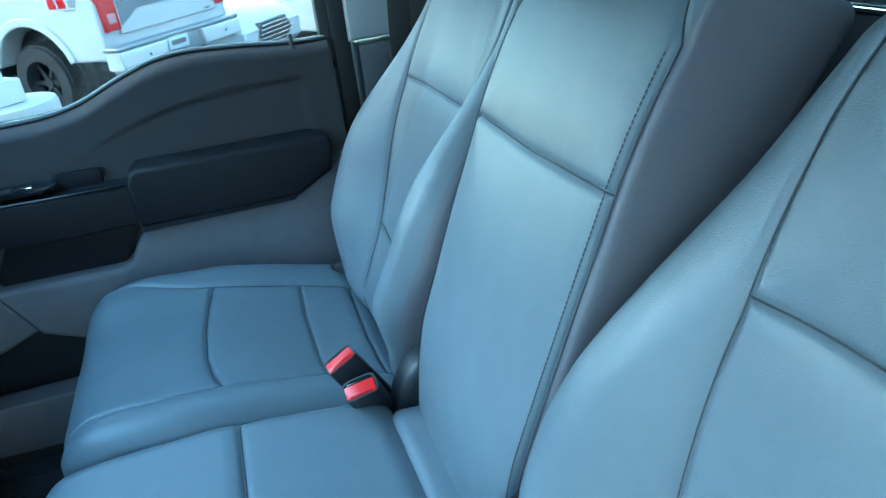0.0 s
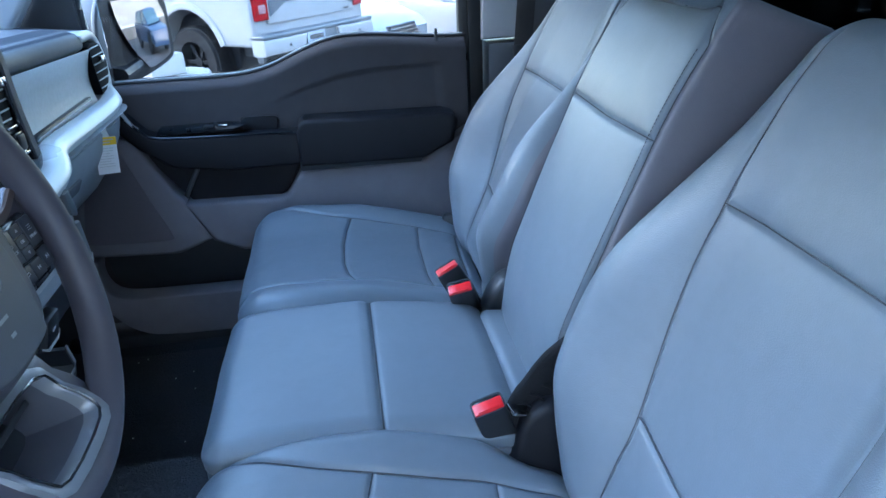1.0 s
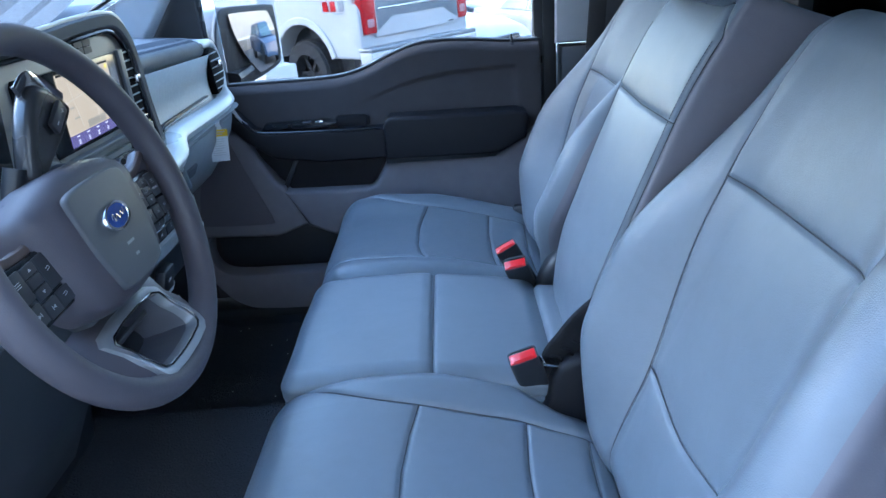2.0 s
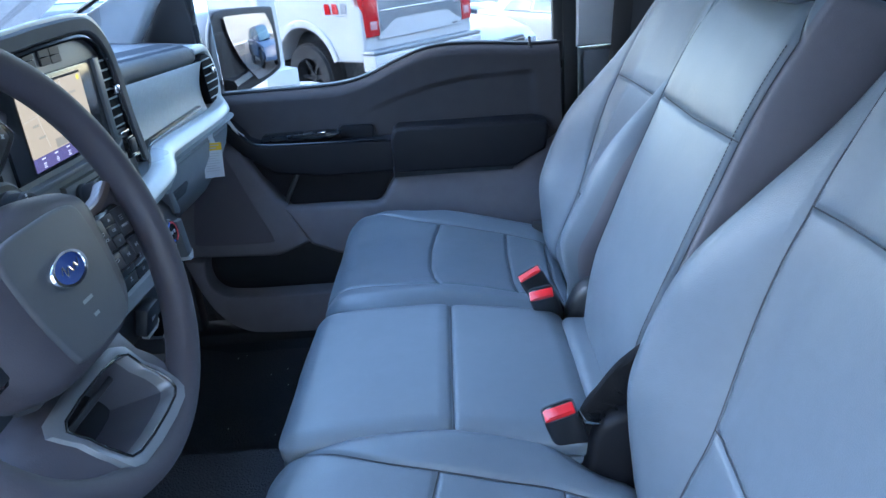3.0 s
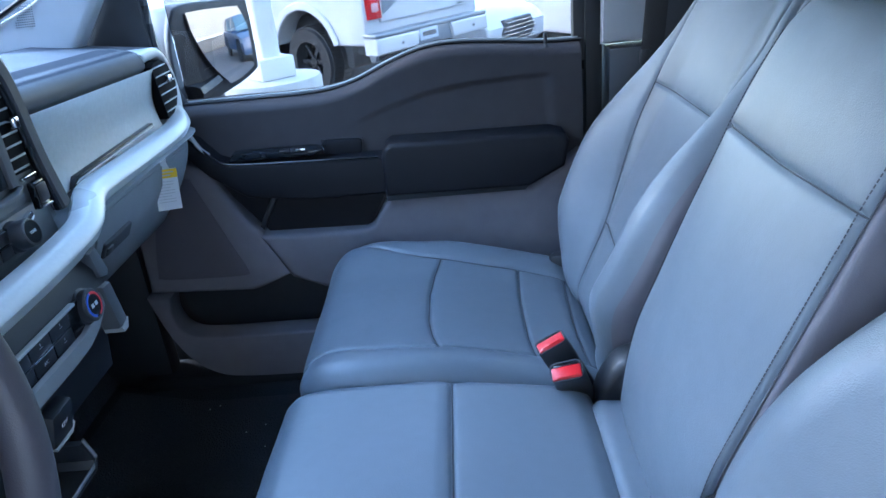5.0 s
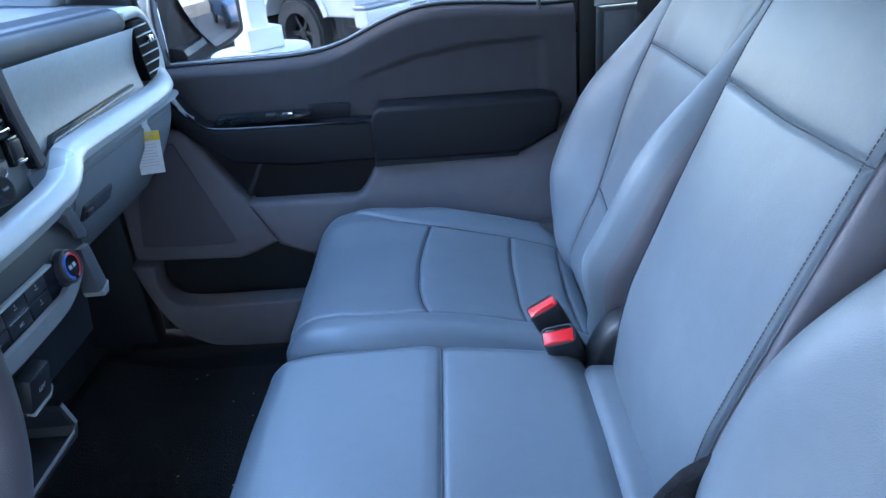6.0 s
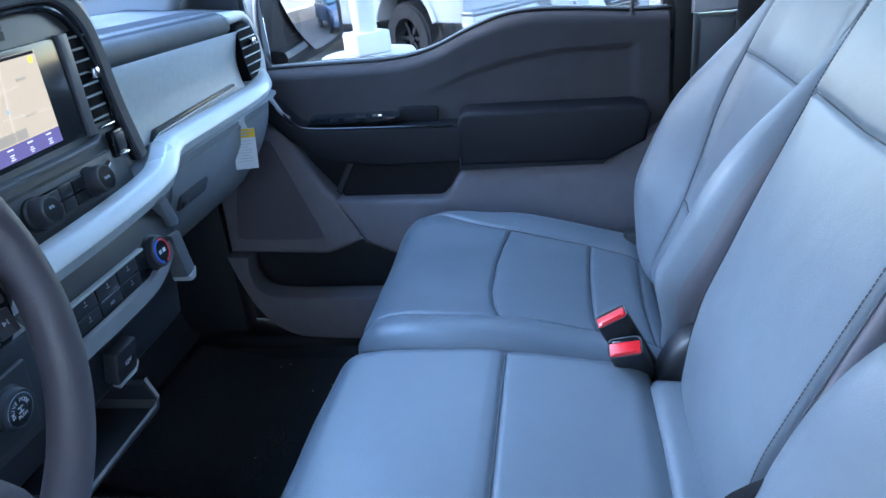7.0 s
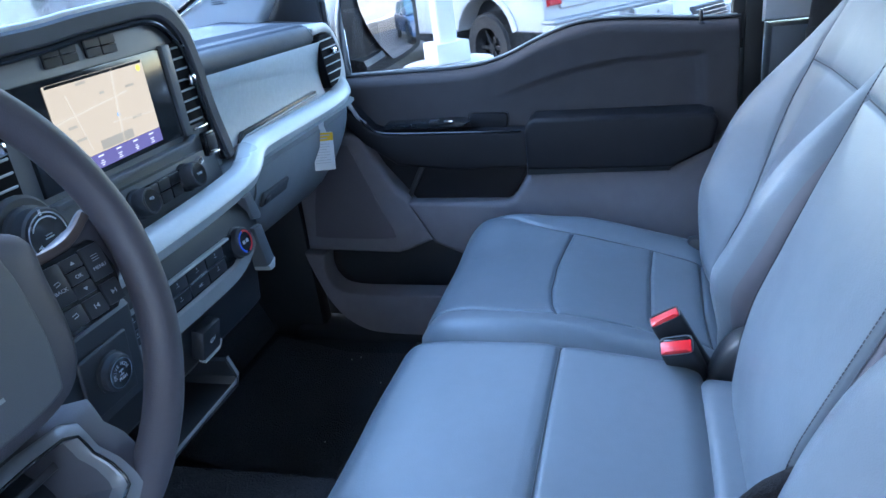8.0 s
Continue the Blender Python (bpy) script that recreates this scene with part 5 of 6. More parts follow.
# side spokes with button pods
for sg in (-1, 1):
    sp = [(sg * 0.060, 0.018), (sg * 0.120, 0.014), (sg * 0.165, 0.022), (sg * 0.182, 0.030), (sg * 0.180, -0.030), (sg * 0.150, -0.054), (sg * 0.060, -0.056)]
    wpart("side_spoke", slab(sp, -0.034, -0.012, "z", 0.008, 3), WHEEL, None, "dark grey side spoke")
    wpart("spoke_trim", sweep(smooth_line([(sg * 0.088, 0.014, -0.012), (sg * 0.125, 0.011, -0.013), (sg * 0.150, 0.015, -0.013), (sg * 0.170, 0.026, -0.010)], 5), ring(0.005, 0.0035, 8)), BRONZE, None, "satin bronze edge of the spoke")
    PODM = Matrix.Translation((sg * 0.130, -0.018, -0.014)) @ Matrix.Rotation(radians(-3 * sg), 4, "Z") @ Matrix.Diagonal((1.0, 0.80, 1.0, 1.0))

    def mirrored(poly):
        return [(sg * a, b) for a, b in poly]
    pod = mirrored([(-0.040, 0.026), (-0.036, 0.030), (0.026, 0.034), (0.034, 0.028), (0.038, -0.004), (0.032, -0.030), (0.020, -0.042), (-0.034, -0.044), (-0.040, -0.038)])
    pd = wpart("button_pod", moved(slab(pod, -0.002, 0.0075, "z", 0.003, 2), PODM), GLOSS_BLACK, None, "black button pod")
    keys = [("BACK", -0.025, 0.006, 0.021, 0.040), ("UP", -0.003, 0.0195, 0.020, 0.013), ("OK", -0.003, 0.0055, 0.020, 0.013), ("DOWN", -0.003, -0.0085, 0.020, 0.013), ("MENU", 0.020, 0.010, 0.022, 0.036),
            ("MIC", -0.025, -0.0285, 0.021, 0.020), ("PREV", -0.002, -0.0285, 0.021, 0.020), ("NEXT", 0.020, -0.0245, 0.019, 0.024)]
    for nm, kx, ky, kw, kh in keys:
        sh = PODM @ Matrix.Translation((sg * kx, ky, 0.0080))
        wpart("key", moved(box(0, 0, 0, kw, kh, 0.004, 0.0012), sh), BUTTON, pd)
        face_m = W_L @ sh @ Matrix.Translation((0, 0, 0.0021))
        if sg > 0 and nm in ("BACK", "MENU", "OK"):
            lettering("caption", nm, 0.0052, face_m @ Matrix.Translation((0, -0.006 if nm != "OK" else 0, 0)), PRINT, pd)
        if nm in ("UP", "DOWN"):
            f_ = 1 if nm == "UP" else -1
            wpart("symbol", moved(slab([(-0.0024, -0.0016 * f_), (0.0024, -0.0016 * f_), (0, 0.002 * f_)], 0.0019, 0.0023, "z", 0), sh), PRINT, pd)
        elif nm in ("PREV", "NEXT"):
            f_ = 1 if nm == "NEXT" else -1
            wpart("symbol", moved(slab([(-0.0024 * f_, -0.0024), (0.0012 * f_, 0), (-0.0024 * f_, 0.0024)], 0.0019, 0.0023, "z", 0), sh), PRINT, pd)
            wpart("symbol", moved(box(0.0024 * f_, 0, 0.0022, 0.0007, 0.005, 0.0004, 0), sh), PRINT, pd)
        elif nm == "MENU":
            for j in range(3):
                wpart("symbol", moved(box(0, 0.002 + 0.0026 * j, 0.0022, 0.007, 0.0007, 0.0004, 0), sh), PRINT, pd)
        elif nm in ("MIC", "BACK"):
            wpart("symbol", moved(sweep([(-0.003, 0.003, 0.0022), (0.002, 0.004, 0.0022), (0.003, 0.001, 0.0022), (-0.002, 0.0, 0.0022)], ring(0.0005, 0.0003, 4)), sh), PRINT, pd)
# lower spoke: hollow frame that rises from behind the hub to the rim
outer_ = [(-0.062, -0.104, -0.034), (0.062, -0.104, -0.034), (0.066, -0.130, -0.016), (0.066, -0.152, 0.000), (0.050, -0.174, 0.010), (-0.050, -0.174, 0.010), (-0.066, -0.152, 0.000), (-0.066, -0.130, -0.016)]
inner_ = [(-0.050, -0.112, -0.028), (0.050, -0.112, -0.028), (0.055, -0.131, -0.015), (0.054, -0.150, -0.001), (0.040, -0.164, 0.006), (-0.040, -0.164, 0.006), (-0.054, -0.150, -0.001), (-0.055, -0.131, -0.015)]


def shrunk(poly, k, dz):
    return [(a * k, -0.134 + (b + 0.134) * k, c + dz) for a, b, c in poly]


so, si = [smooth_line(q_, 3, True).tolist() for q_ in (outer_, inner_)]
fr_ = bmesh.new()
lay = []
# lighter colour paints the light that the well walls catch
WELL_LIT = material("lit_well_plastic", (0.075, 0.076, 0.092), 0.35, vary=0.08)
SATIN_SPOKE = material("satin_spoke_paint", (0.21, 0.215, 0.235), 0.32, metal=0.4, vary=0.06)
for poly in (shrunk(so, 1.0, -0.003), shrunk(so, 1.0, 0.0), shrunk(so, 0.97, 0.004), shrunk(si, 1.05, 0.004), shrunk(si, 1.0, 0.001), shrunk(si, 0.97, -0.012)):
    lay.append([fr_.verts.new(p) for p in poly])
well = bmesh.new()
skirt = bmesh.new()
sk_ = [[skirt.verts.new(p) for p in poly] for poly in (shrunk(so, 0.995, -0.001), [(a * 1.10, b, c - 0.004) for a, b, c in so], [(a * 1.45, b + 0.004, c - 0.017) for a, b, c in so], [(a * 1.40, b + 0.006, c - 0.034) for a, b, c in so])]
wl_ = [[well.verts.new(p) for p in poly] for poly in (shrunk(si, 0.972, -0.010), shrunk(si, 0.92, -0.040), shrunk(si, 0.86, -0.062))]
for bm_, rings_ in ((fr_, lay), (well, wl_), (skirt, sk_)):
    for a, b in zip(rings_, rings_[1:]):
        n_ = len(a)
        for i in range(n_):
            bm_.faces.new((a[i], a[(i + 1) % n_], b[(i + 1) % n_], b[i]))
floor_ = bmesh.new()
floor_.faces.new([floor_.verts.new(v.co) for v in wl_[-1]])
for bm_ in (fr_, well, skirt):
    bmesh.ops.recalc_face_normals(bm_, faces=bm_.faces[:])
lower = wpart("lower_spoke", fr_, SATIN_SPOKE, None, "satin silver hollow lower spoke")
wpart("well", well, WELL_LIT, lower, "well walls of the lower spoke, coloured lighter as lit")
# black floor paints the shade deep in the well
wpart("well_floor", floor_, BLACK, lower, "bottom of the well, blackened as its shade")
wpart("skirt", skirt, WHEEL, lower, "dark plastic round the silver frame")
wpart("spoke_edge", sweep(shrunk(si, 1.03, 0.0042), ring(0.0013, n=6), up=(0, 0, 1), closed=True), GLOSS_BLACK, lower, "black inner edge")
wpart("spoke_bar", sweep([(-0.046, -0.128, -0.040), (0.046, -0.128, -0.040)], ring(0.0035, 0.002, 8)), BUTTON, lower, "dark bar in the opening")
for sg in (-1, 1):
    wpart("wing_groove", sweep(smooth_line([(sg * 0.112, -0.136, -0.008), (sg * 0.092, -0.154, -0.005), (sg * 0.064, -0.171, -0.001), (sg * 0.030, -0.181, 0.002)], 5), ring(0.0016, n=6)), GLOSS_BLACK, lower, "black gap along the rim")
wpart("hub_back", slab([(-0.07, 0.05), (0.07, 0.05), (0.06, -0.09), (-0.06, -0.09)], -0.060, -0.02, "z", 0.01), BLACK, None, "black back of the hub")
# column and shift lever
col = thing("steering_column", "black steering column cover with a gear lever", "steering column", WC)
cp = [WC + Vector((-math.cos(WT), 0, -math.sin(WT))) * d for d in (0.05, 0.10, 0.24)]
part("cover", moved(sweep([tuple(c) for c in cp], ring(0.046, 0.042, 18, 3.0)), Matrix.Translation(-WC)), BLACK, col, "black column cover")
LEVER_BLACK = material("satin_black_lever", (0.022, 0.023, 0.027), 0.3, vary=0.1)
lever_line = [(-0.454, 1.418), (-0.438, 1.460), (-0.419, 1.486), (-0.398, 1.497), (-0.352, 1.468), (-0.366, 1.448), (-0.404, 1.424), (-0.440, 1.405)]
OFF = Matrix.Translation(-WC)
lv = part("shift_lever", moved(slab(smooth_line(lever_line, 4, True).tolist(), -0.372, -0.349, "x", 0.008, 4), OFF), LEVER_BLACK, col, "broad gloss black gear lever")
part("lever_stalk", moved(sweep(smooth_line([(-0.366, -0.452, 1.425), (-0.372, -0.460, 1.40), (-0.385, -0.462, 1.36)], 5), ring(0.014, 0.010, 14, 3), up=(1, 0, 0)), OFF), BLACK, lv, "black lever stalk")
part("lever_cap", moved(sweep(smooth_line([(-0.361, -0.420, 1.4885), (-0.361, -0.398, 1.4985), (-0.361, -0.374, 1.486), (-0.361, -0.350, 1.469)], 5), ring(0.013, 0.0028, 12, 4), up=(1, 0, 0)), OFF), CHROME, lv, "chrome lever cap")
kc = Matrix.Translation((-0.345, -0.392, 1.462)) @ Matrix.Rotation(radians(36), 4, "X") @ ROT_X
part("shift_key", moved(moved(box(0, 0, 0, 0.034, 0.017, 0.006, 0.002), kc), OFF), BUTTON, lv, "black rocker key")
part("plus_mark", moved(moved(merged(box(0.009, 0, 0.0031, 0.005, 0.001, 0.0006, 0), box(0.009, 0, 0.0031, 0.001, 0.005, 0.0006, 0)), kc), OFF), PRINT, lv)
part("minus_mark", moved(moved(box(-0.009, 0, 0.0031, 0.005, 0.001, 0.0006, 0), kc), OFF), PRINT, lv)


# ---- buckles, belts, tag ----
def buckle(at, ax, ay, az, label):
    """ax: across the broad side; az: along the body towards the slot end."""
    b = thing("seat_belt_buckle", label, "buckle", at, "belt buckles")
    m = basis((0, 0, 0), ax, ay, az)
    sec = [(0.9, -0.135), (1.0, -0.110), (1.02, -0.02), (1.0, 0.0)]
    bm = bmesh.new()
    rows = []
    for sc, h in sec:
        rows.append([bm.verts.new((p[0] * sc, p[1] * sc, h)) for p in ring(0.023, 0.0145, 24, 5.0)])
    for a, c in zip(rows, rows[1:]):
        for i in range(24):
            bm.faces.new((a[i], a[(i + 1) % 24], c[(i + 1) % 24], c[i]))
    inner = [bm.verts.new((p[0] * 0.90, p[1] * 0.86, 0.0)) for p in ring(0.023, 0.0145, 24, 5.0)]
    deep = [bm.verts.new((p[0] * 0.88, p[1] * 0.84, -0.006)) for p in ring(0.023, 0.0145, 24, 5.0)]
    for a, c in ((rows[-1], inner), (inner, deep)):
        for i in range(24):
            bm.faces.new((a[i], a[(i + 1) % 24], c[(i + 1) % 24], c[i]))
    bm.faces.new(deep)
    bm.faces.new(rows[0][::-1])
    bmesh.ops.recalc_face_normals(bm, faces=bm.faces[:])
    part("body", moved(bm, m), BLACK, b, "black plastic buckle body")
    part("release_button", moved(merged(box(0, -0.0030, -0.002, 0.041, 0.0185, 0.010, 0.002), box(0, -0.009, 0.001, 0.030, 0.004, 0.008, 0.001)), m), RED, b, "red release button")
    part("slot", moved(box(0, 0.0090, -0.0015, 0.034, 0.003, 0.003, 0.0008), m), GLOSS_BLACK, b)
    part("strap", moved(box(0, 0, -0.160, 0.030, 0.010, 0.06, 0.004), m), WEBBING, b, "black webbing stalk")
    return b


def unit(v):
    return tuple(Vector(v).normalized())


def triad(az, ax):
    az = Vector(az).normalized()
    ay = az.cross(Vector(ax)).normalized()
    return tuple(ay.cross(az)), tuple(ay), tuple(az)


buckle((0.146, 0.214, 1.026), *triad((-0.42, -0.16, 0.89), (0.93, 0.10, 0.40)), "black belt buckle with a red button beside the passenger seat")
buckle((0.160, 0.155, 1.014), *triad((-0.25, -0.52, 0.82), (0.97, -0.10, 0.20)), "black belt buckle with a bright red button, leaning inwards")
buckle((0.138, -0.195, 1.016), *triad((-0.28, -0.27, 0.92), (0.96, 0.02, 0.28)), "black belt buckle with a red button beside the driver seat")
# black webbing and boots in the gaps between the seats
belt1 = thing("middle_belt", "black belt strap and boot between driver and middle seat", "seat belt", (0.22, -0.21, 0.85))
web = slab(smooth_line([(0.168, 1.010), (0.192, 1.042), (0.226, 1.078), (0.290, 1.135), (0.295, 0.95), (0.255, 0.885), (0.190, 0.895), (0.162, 0.955)], 4, True).tolist(), -0.190, -0.176, "y", 0.005, 2)
bmesh.ops.subdivide_edges(web, edges=web.edges[:], cuts=3, use_grid_fill=True)
for v in web.verts:
    v.co.y += 0.010 * noise.noise(Vector((v.co.x * 34, 0.0, v.co.z * 26)))
part("webbing", moved(web, Matrix.Translation((-0.22, 0.21, -0.85))), WEBBING, belt1, "folded black belt webbing")
for k in range(3):
    part("fold_edge", moved(sweep(smooth_line([(0.178 + 0.018 * k, -0.192, 1.010 + 0.012 * k), (0.196 + 0.018 * k, -0.195, 1.004 + 0.006 * k), (0.205 + 0.018 * k, -0.192, 0.94)], 4), ring(0.0028, 0.0018, 6)), Matrix.Translation((-0.22, 0.21, -0.85))), WEBBING, belt1)
part("tongue", moved(box(0.180, -0.200, 1.004, 0.005, 0.022, 0.036, 0.002, 2, pose(0, 0, 0, 20, -62, 0)), Matrix.Translation((-0.22, 0.21, -0.85))), CHROME, belt1, "steel belt tongue")
part("boot", moved(slab(smooth_line([(0.128, 0.85), (0.140, 0.905), (0.170, 0.935), (0.186, 0.992), (0.232, 1.012), (0.285, 0.96), (0.27, 0.84)], 4, True).tolist(), -0.214, -0.180, "y", 0.010, 3), Matrix.Translation((-0.22, 0.21, -0.85))), ARM_BLACK, belt1, "creased black plastic boot")
belt2 = thing("gap_boot", "black plastic boot between middle and passenger seat", "trim", (0.24, 0.19, 0.85))
part("boot", moved(slab(smooth_line([(0.20, 0.86), (0.205, 0.95), (0.235, 1.005), (0.275, 1.01), (0.29, 0.93), (0.28, 0.85)], 4, True).tolist(), 0.168, 0.218, "y", 0.012, 3), Matrix.Translation((-0.24, -0.19, -0.85))), BLACK, belt2, "black plastic boot")
# belt on the door pillar
pb_ = thing("passenger_belt", "dark shoulder belt hanging behind the door pillar", "seat belt", (0.46, 0.85, 1.33))
part("webbing", moved(sweep([(0.452, 0.850, 1.30), (0.468, 0.846, 1.50), (0.49, 0.83, 1.80)], ring(0.023, 0.0015, 8, 4), up=(0, 1, 0)), Matrix.Translation((-0.46, -0.85, -1.33))), material("belt_grey_webbing", (0.045, 0.043, 0.044), 0.8, vary=0.2, scale=400, bump=0.8, bump_scale=500), pb_, "dark grey webbing")
part("guide", moved(box(0.440, 0.855, 1.30, 0.022, 0.02, 0.035, 0.006), Matrix.Translation((-0.46, -0.85, -1.33))), BLACK, pb_, "black belt guide")
part("anchor", moved(sweep([(0.30, 0.74, 0.93), (0.33, 0.78, 0.96), (0.37, 0.83, 1.0)], ring(0.02, 0.003, 8, 4), up=(0, 0, 1)), Matrix.Translation((-0.46, -0.85, -1.33))), WEBBING, pb_, "black lower belt end")

# paper tag at the glove box
tagx = thing("paper_tag", "white paper tag with a yellow header on a string", "tag", (-0.503, 0.583, 1.266))
tm2 = Matrix.Rotation(radians(-64), 4, "Z") @ Matrix.Rotation(radians(-5), 4, "X")


def tag_part(name, bm, mat_, label=""):
    return part(name, moved(bm, tm2), mat_, tagx, label)


tag_part("card", box(0.008, 0.0, -0.066, 0.0008, 0.042, 0.078, 0.0003, 1), PAPER, "white printed card")
tag_part("header", box(0.0088, 0.0, -0.036, 0.0006, 0.0424, 0.0165, 0), YELLOW, "yellow header")
for k in range(8):
    tag_part("text_bar", box(0.0087, -0.002 - 0.003 * (k % 3 == 2), -0.051 - 0.0055 * k, 0.0005, 0.030 - 0.008 * (k % 3 == 2), 0.0009, 0), material("tag_ink", (0.52, 0.53, 0.55), 0.8) if k == 0 else bpy.data.materials["tag_ink"])
for k in range(2):
    tag_part("title_bar", box(0.0093, 0.0, -0.033 - 0.006 * k, 0.0004, 0.030 - 0.012 * k, 0.0022, 0), bpy.data.materials["tag_ink"])
tag_part("neck", slab([(-0.007, 0.0), (0.007, 0.0), (0.005, -0.014), (0.010, -0.029), (-0.010, -0.029), (-0.005, -0.014)], 0.0076, 0.0084, "x", 0), PAPER, "narrow paper neck")

# ---- side mirror ----
MO, MU = Vector((-0.557, 1.0, 0)), Vector((0.087, 0.20, 0)).normalized()
MN = Vector((MU.y, -MU.x, 0))      # points to the rear and inwards
mir = thing("side_mirror", "black side mirror on the passenger door", "side mirror", (-0.55, 1.0, 1.30))
MM = basis((0, 0, 0), MU, (0, 0, 1), MN)
ML = Matrix.Translation((-0.55, -1.0, -1.30)).inverted()


def mir_part(name, poly, d0, d1, mat_, label="", r=0.004, parent=None):
    bm = slab(poly, d0, d1, "z", r, 3)
    m = Matrix.Translation(Vector((MO.x, MO.y, 0)) - Vector((-0.55, 1.0, 1.30))) @ MM
    return part(name, moved(bm, m), mat_, parent or mir, label)


gpoly = [tuple(p) for p in smooth_line([(0.006, 1.466), (0.012, 1.474), (0.10, 1.472), (0.205, 1.464), (0.216, 1.452), (0.214, 1.335), (0.204, 1.316), (0.150, 1.302), (0.110, 1.297), (0.095, 1.303), (0.045, 1.355), (0.012, 1.42)], 3, True)]
hpoly = [tuple(p) for p in smooth_line([(-0.035, 1.470), (0.0, 1.492), (0.10, 1.490), (0.215, 1.482), (0.234, 1.462), (0.234, 1.335), (0.220, 1.305), (0.150, 1.286), (0.085, 1.275), (0.02, 1.268), (-0.06, 1.268), (-0.06, 1.40)], 3, True)]
mir_part("housing", hpoly, -0.11, -0.006, BLACK, "black mirror housing", 0.02)
rimm = mir_part("housing_rim", hpoly, -0.02, 0.002, BLACK, "", 0.006)
gc, RAD, TIP, OUT = (0.112, 1.388), 1.6, radians(1.0), radians(2.6)
gb_ = bmesh.new()
mid = gb_.verts.new((gc[0], gc[1], 0.009))
prev = None
for k in range(1, 9):
    f = k / 8
    loop = []
    for p in gpoly:
        u_, v_ = gc[0] + (p[0] - gc[0]) * f, gc[1] + (p[1] - gc[1]) * f
        loop.append(gb_.verts.new((u_, v_, 0.009 - math.tan(OUT) * (u_ - gc[0]) - ((u_ - gc[0]) ** 2 + (v_ - gc[1]) ** 2) / (2 * RAD) - math.tan(TIP) * (v_ - gc[1]))))
    for i in range(len(loop)):
        j = (i + 1) % len(loop)
        gb_.faces.new((mid, loop[i], loop[j]) if prev is None else (prev[i], loop[i], loop[j], prev[j]))
    prev = loop
bmesh.ops.recalc_face_normals(gb_, faces=gb_.faces[:])
bmesh.ops.solidify(gb_, geom=gb_.faces[:], thickness=-0.002)
part("mirror_glass", moved(gb_, Matrix.Translation(Vector((MO.x, MO.y, 0)) - Vector((-0.55, 1.0, 1.30))) @ MM), MIRROR, mir, "convex reflecting mirror glass")
arm_pts = [(-0.60, 0.955, 1.30), (-0.60, 1.02, 1.30), (-0.58, 1.08, 1.31)]
part("mirror_arm", moved(sweep(arm_pts, ring(0.07, 0.022, 12, 3)), Matrix.Translation((0.55, -1.0, -1.30))), BLACK, mir, "black mirror arm")


# ---- outside ----
# the car park falls a little beyond the truck and steps down over low banks behind the first row
gd = bmesh.new()
g_rows = []
for v_, z_ in ((-500, 0.0), (3.6, 0.0), (4.9, -0.07), (7.7, -0.07), (8.2, -0.33), (9.9, -0.33), (10.5, -0.56), (500, -0.56)):
    g_rows.append([gd.verts.new((0.6 * v_ + 0.8 * u_, 0.8 * v_ - 0.6 * u_, z_)) for u_ in (-500, 500)])
for a_, b_ in zip(g_rows, g_rows[1:]):
    gd.faces.new((a_[0], a_[1], b_[1], b_[0]))
bmesh.ops.recalc_face_normals(gd, faces=gd.faces[:])
if sum(f.normal.z for f in gd.faces) < 0:
    bmesh.ops.reverse_faces(gd, faces=gd.faces[:])
tagged(part("ground", gd, ASPHALT, smooth=False), "grey asphalt car park", "ground", kind="structure")


def arc_pts(cx, cz, r, a0, a1, n=12):
    return [(cx + r * math.cos(radians(a)), cz + r * math.sin(radians(a))) for a in np.linspace(a0, a1, n)]


RIM_DARK = material("dark_alloy", (0.030, 0.031, 0.034), 0.45, metal=0.3, vary=0.1)


def wheel_of(parent, x, y, r, w, side):
    m = pose(x, y, r, 90 * side, 0, 0)
    ty = part("wheel", lathe([(r * 0.60, -w / 2), (r * 0.93, -w / 2), (r, -w * 0.36), (r, w * 0.36), (r * 0.93, w / 2), (r * 0.60, w / 2), (r * 0.56, w * 0.3)], 40, m), TYRE, parent, "black tyre and alloy wheel")
    blocks = []
    for i in range(44):
        for sgn in (-1, 1):
            a = 2 * math.pi * (i + 0.5 * (sgn > 0)) / 44
            blocks.append(box(0, 0, 0, 0.022, 0.05, w * 0.34, 0.003, 1, Matrix.Rotation(a, 4, "Z") @ Matrix.Translation((r * 0.995, 0, sgn * w * 0.24))))
    part("tread", moved(merged(*blocks), m), TYRE, ty)
    sp = [lathe([(0.0, w * 0.30), (r * 0.14, w * 0.30), (r * 0.16, w * 0.2)], 16)]
    for k in range(6):
        sp.append(box(0, 0, 0, r * 0.44, r * 0.12, 0.02, 0.005, 1, Matrix.Rotation(math.pi * k / 3, 4, "Z") @ Matrix.Translation((r * 0.33, 0, w * 0.24))))
    sp.append(lathe([(r * 0.50, w * 0.1), (r * 0.60, w * 0.36), (r * 0.63, w * 0.36), (r * 0.62, w * 0.1)], 30))
    part("rim", moved(merged(*sp), m), RIM_DARK, ty, "dark grey alloy rim")
    return ty


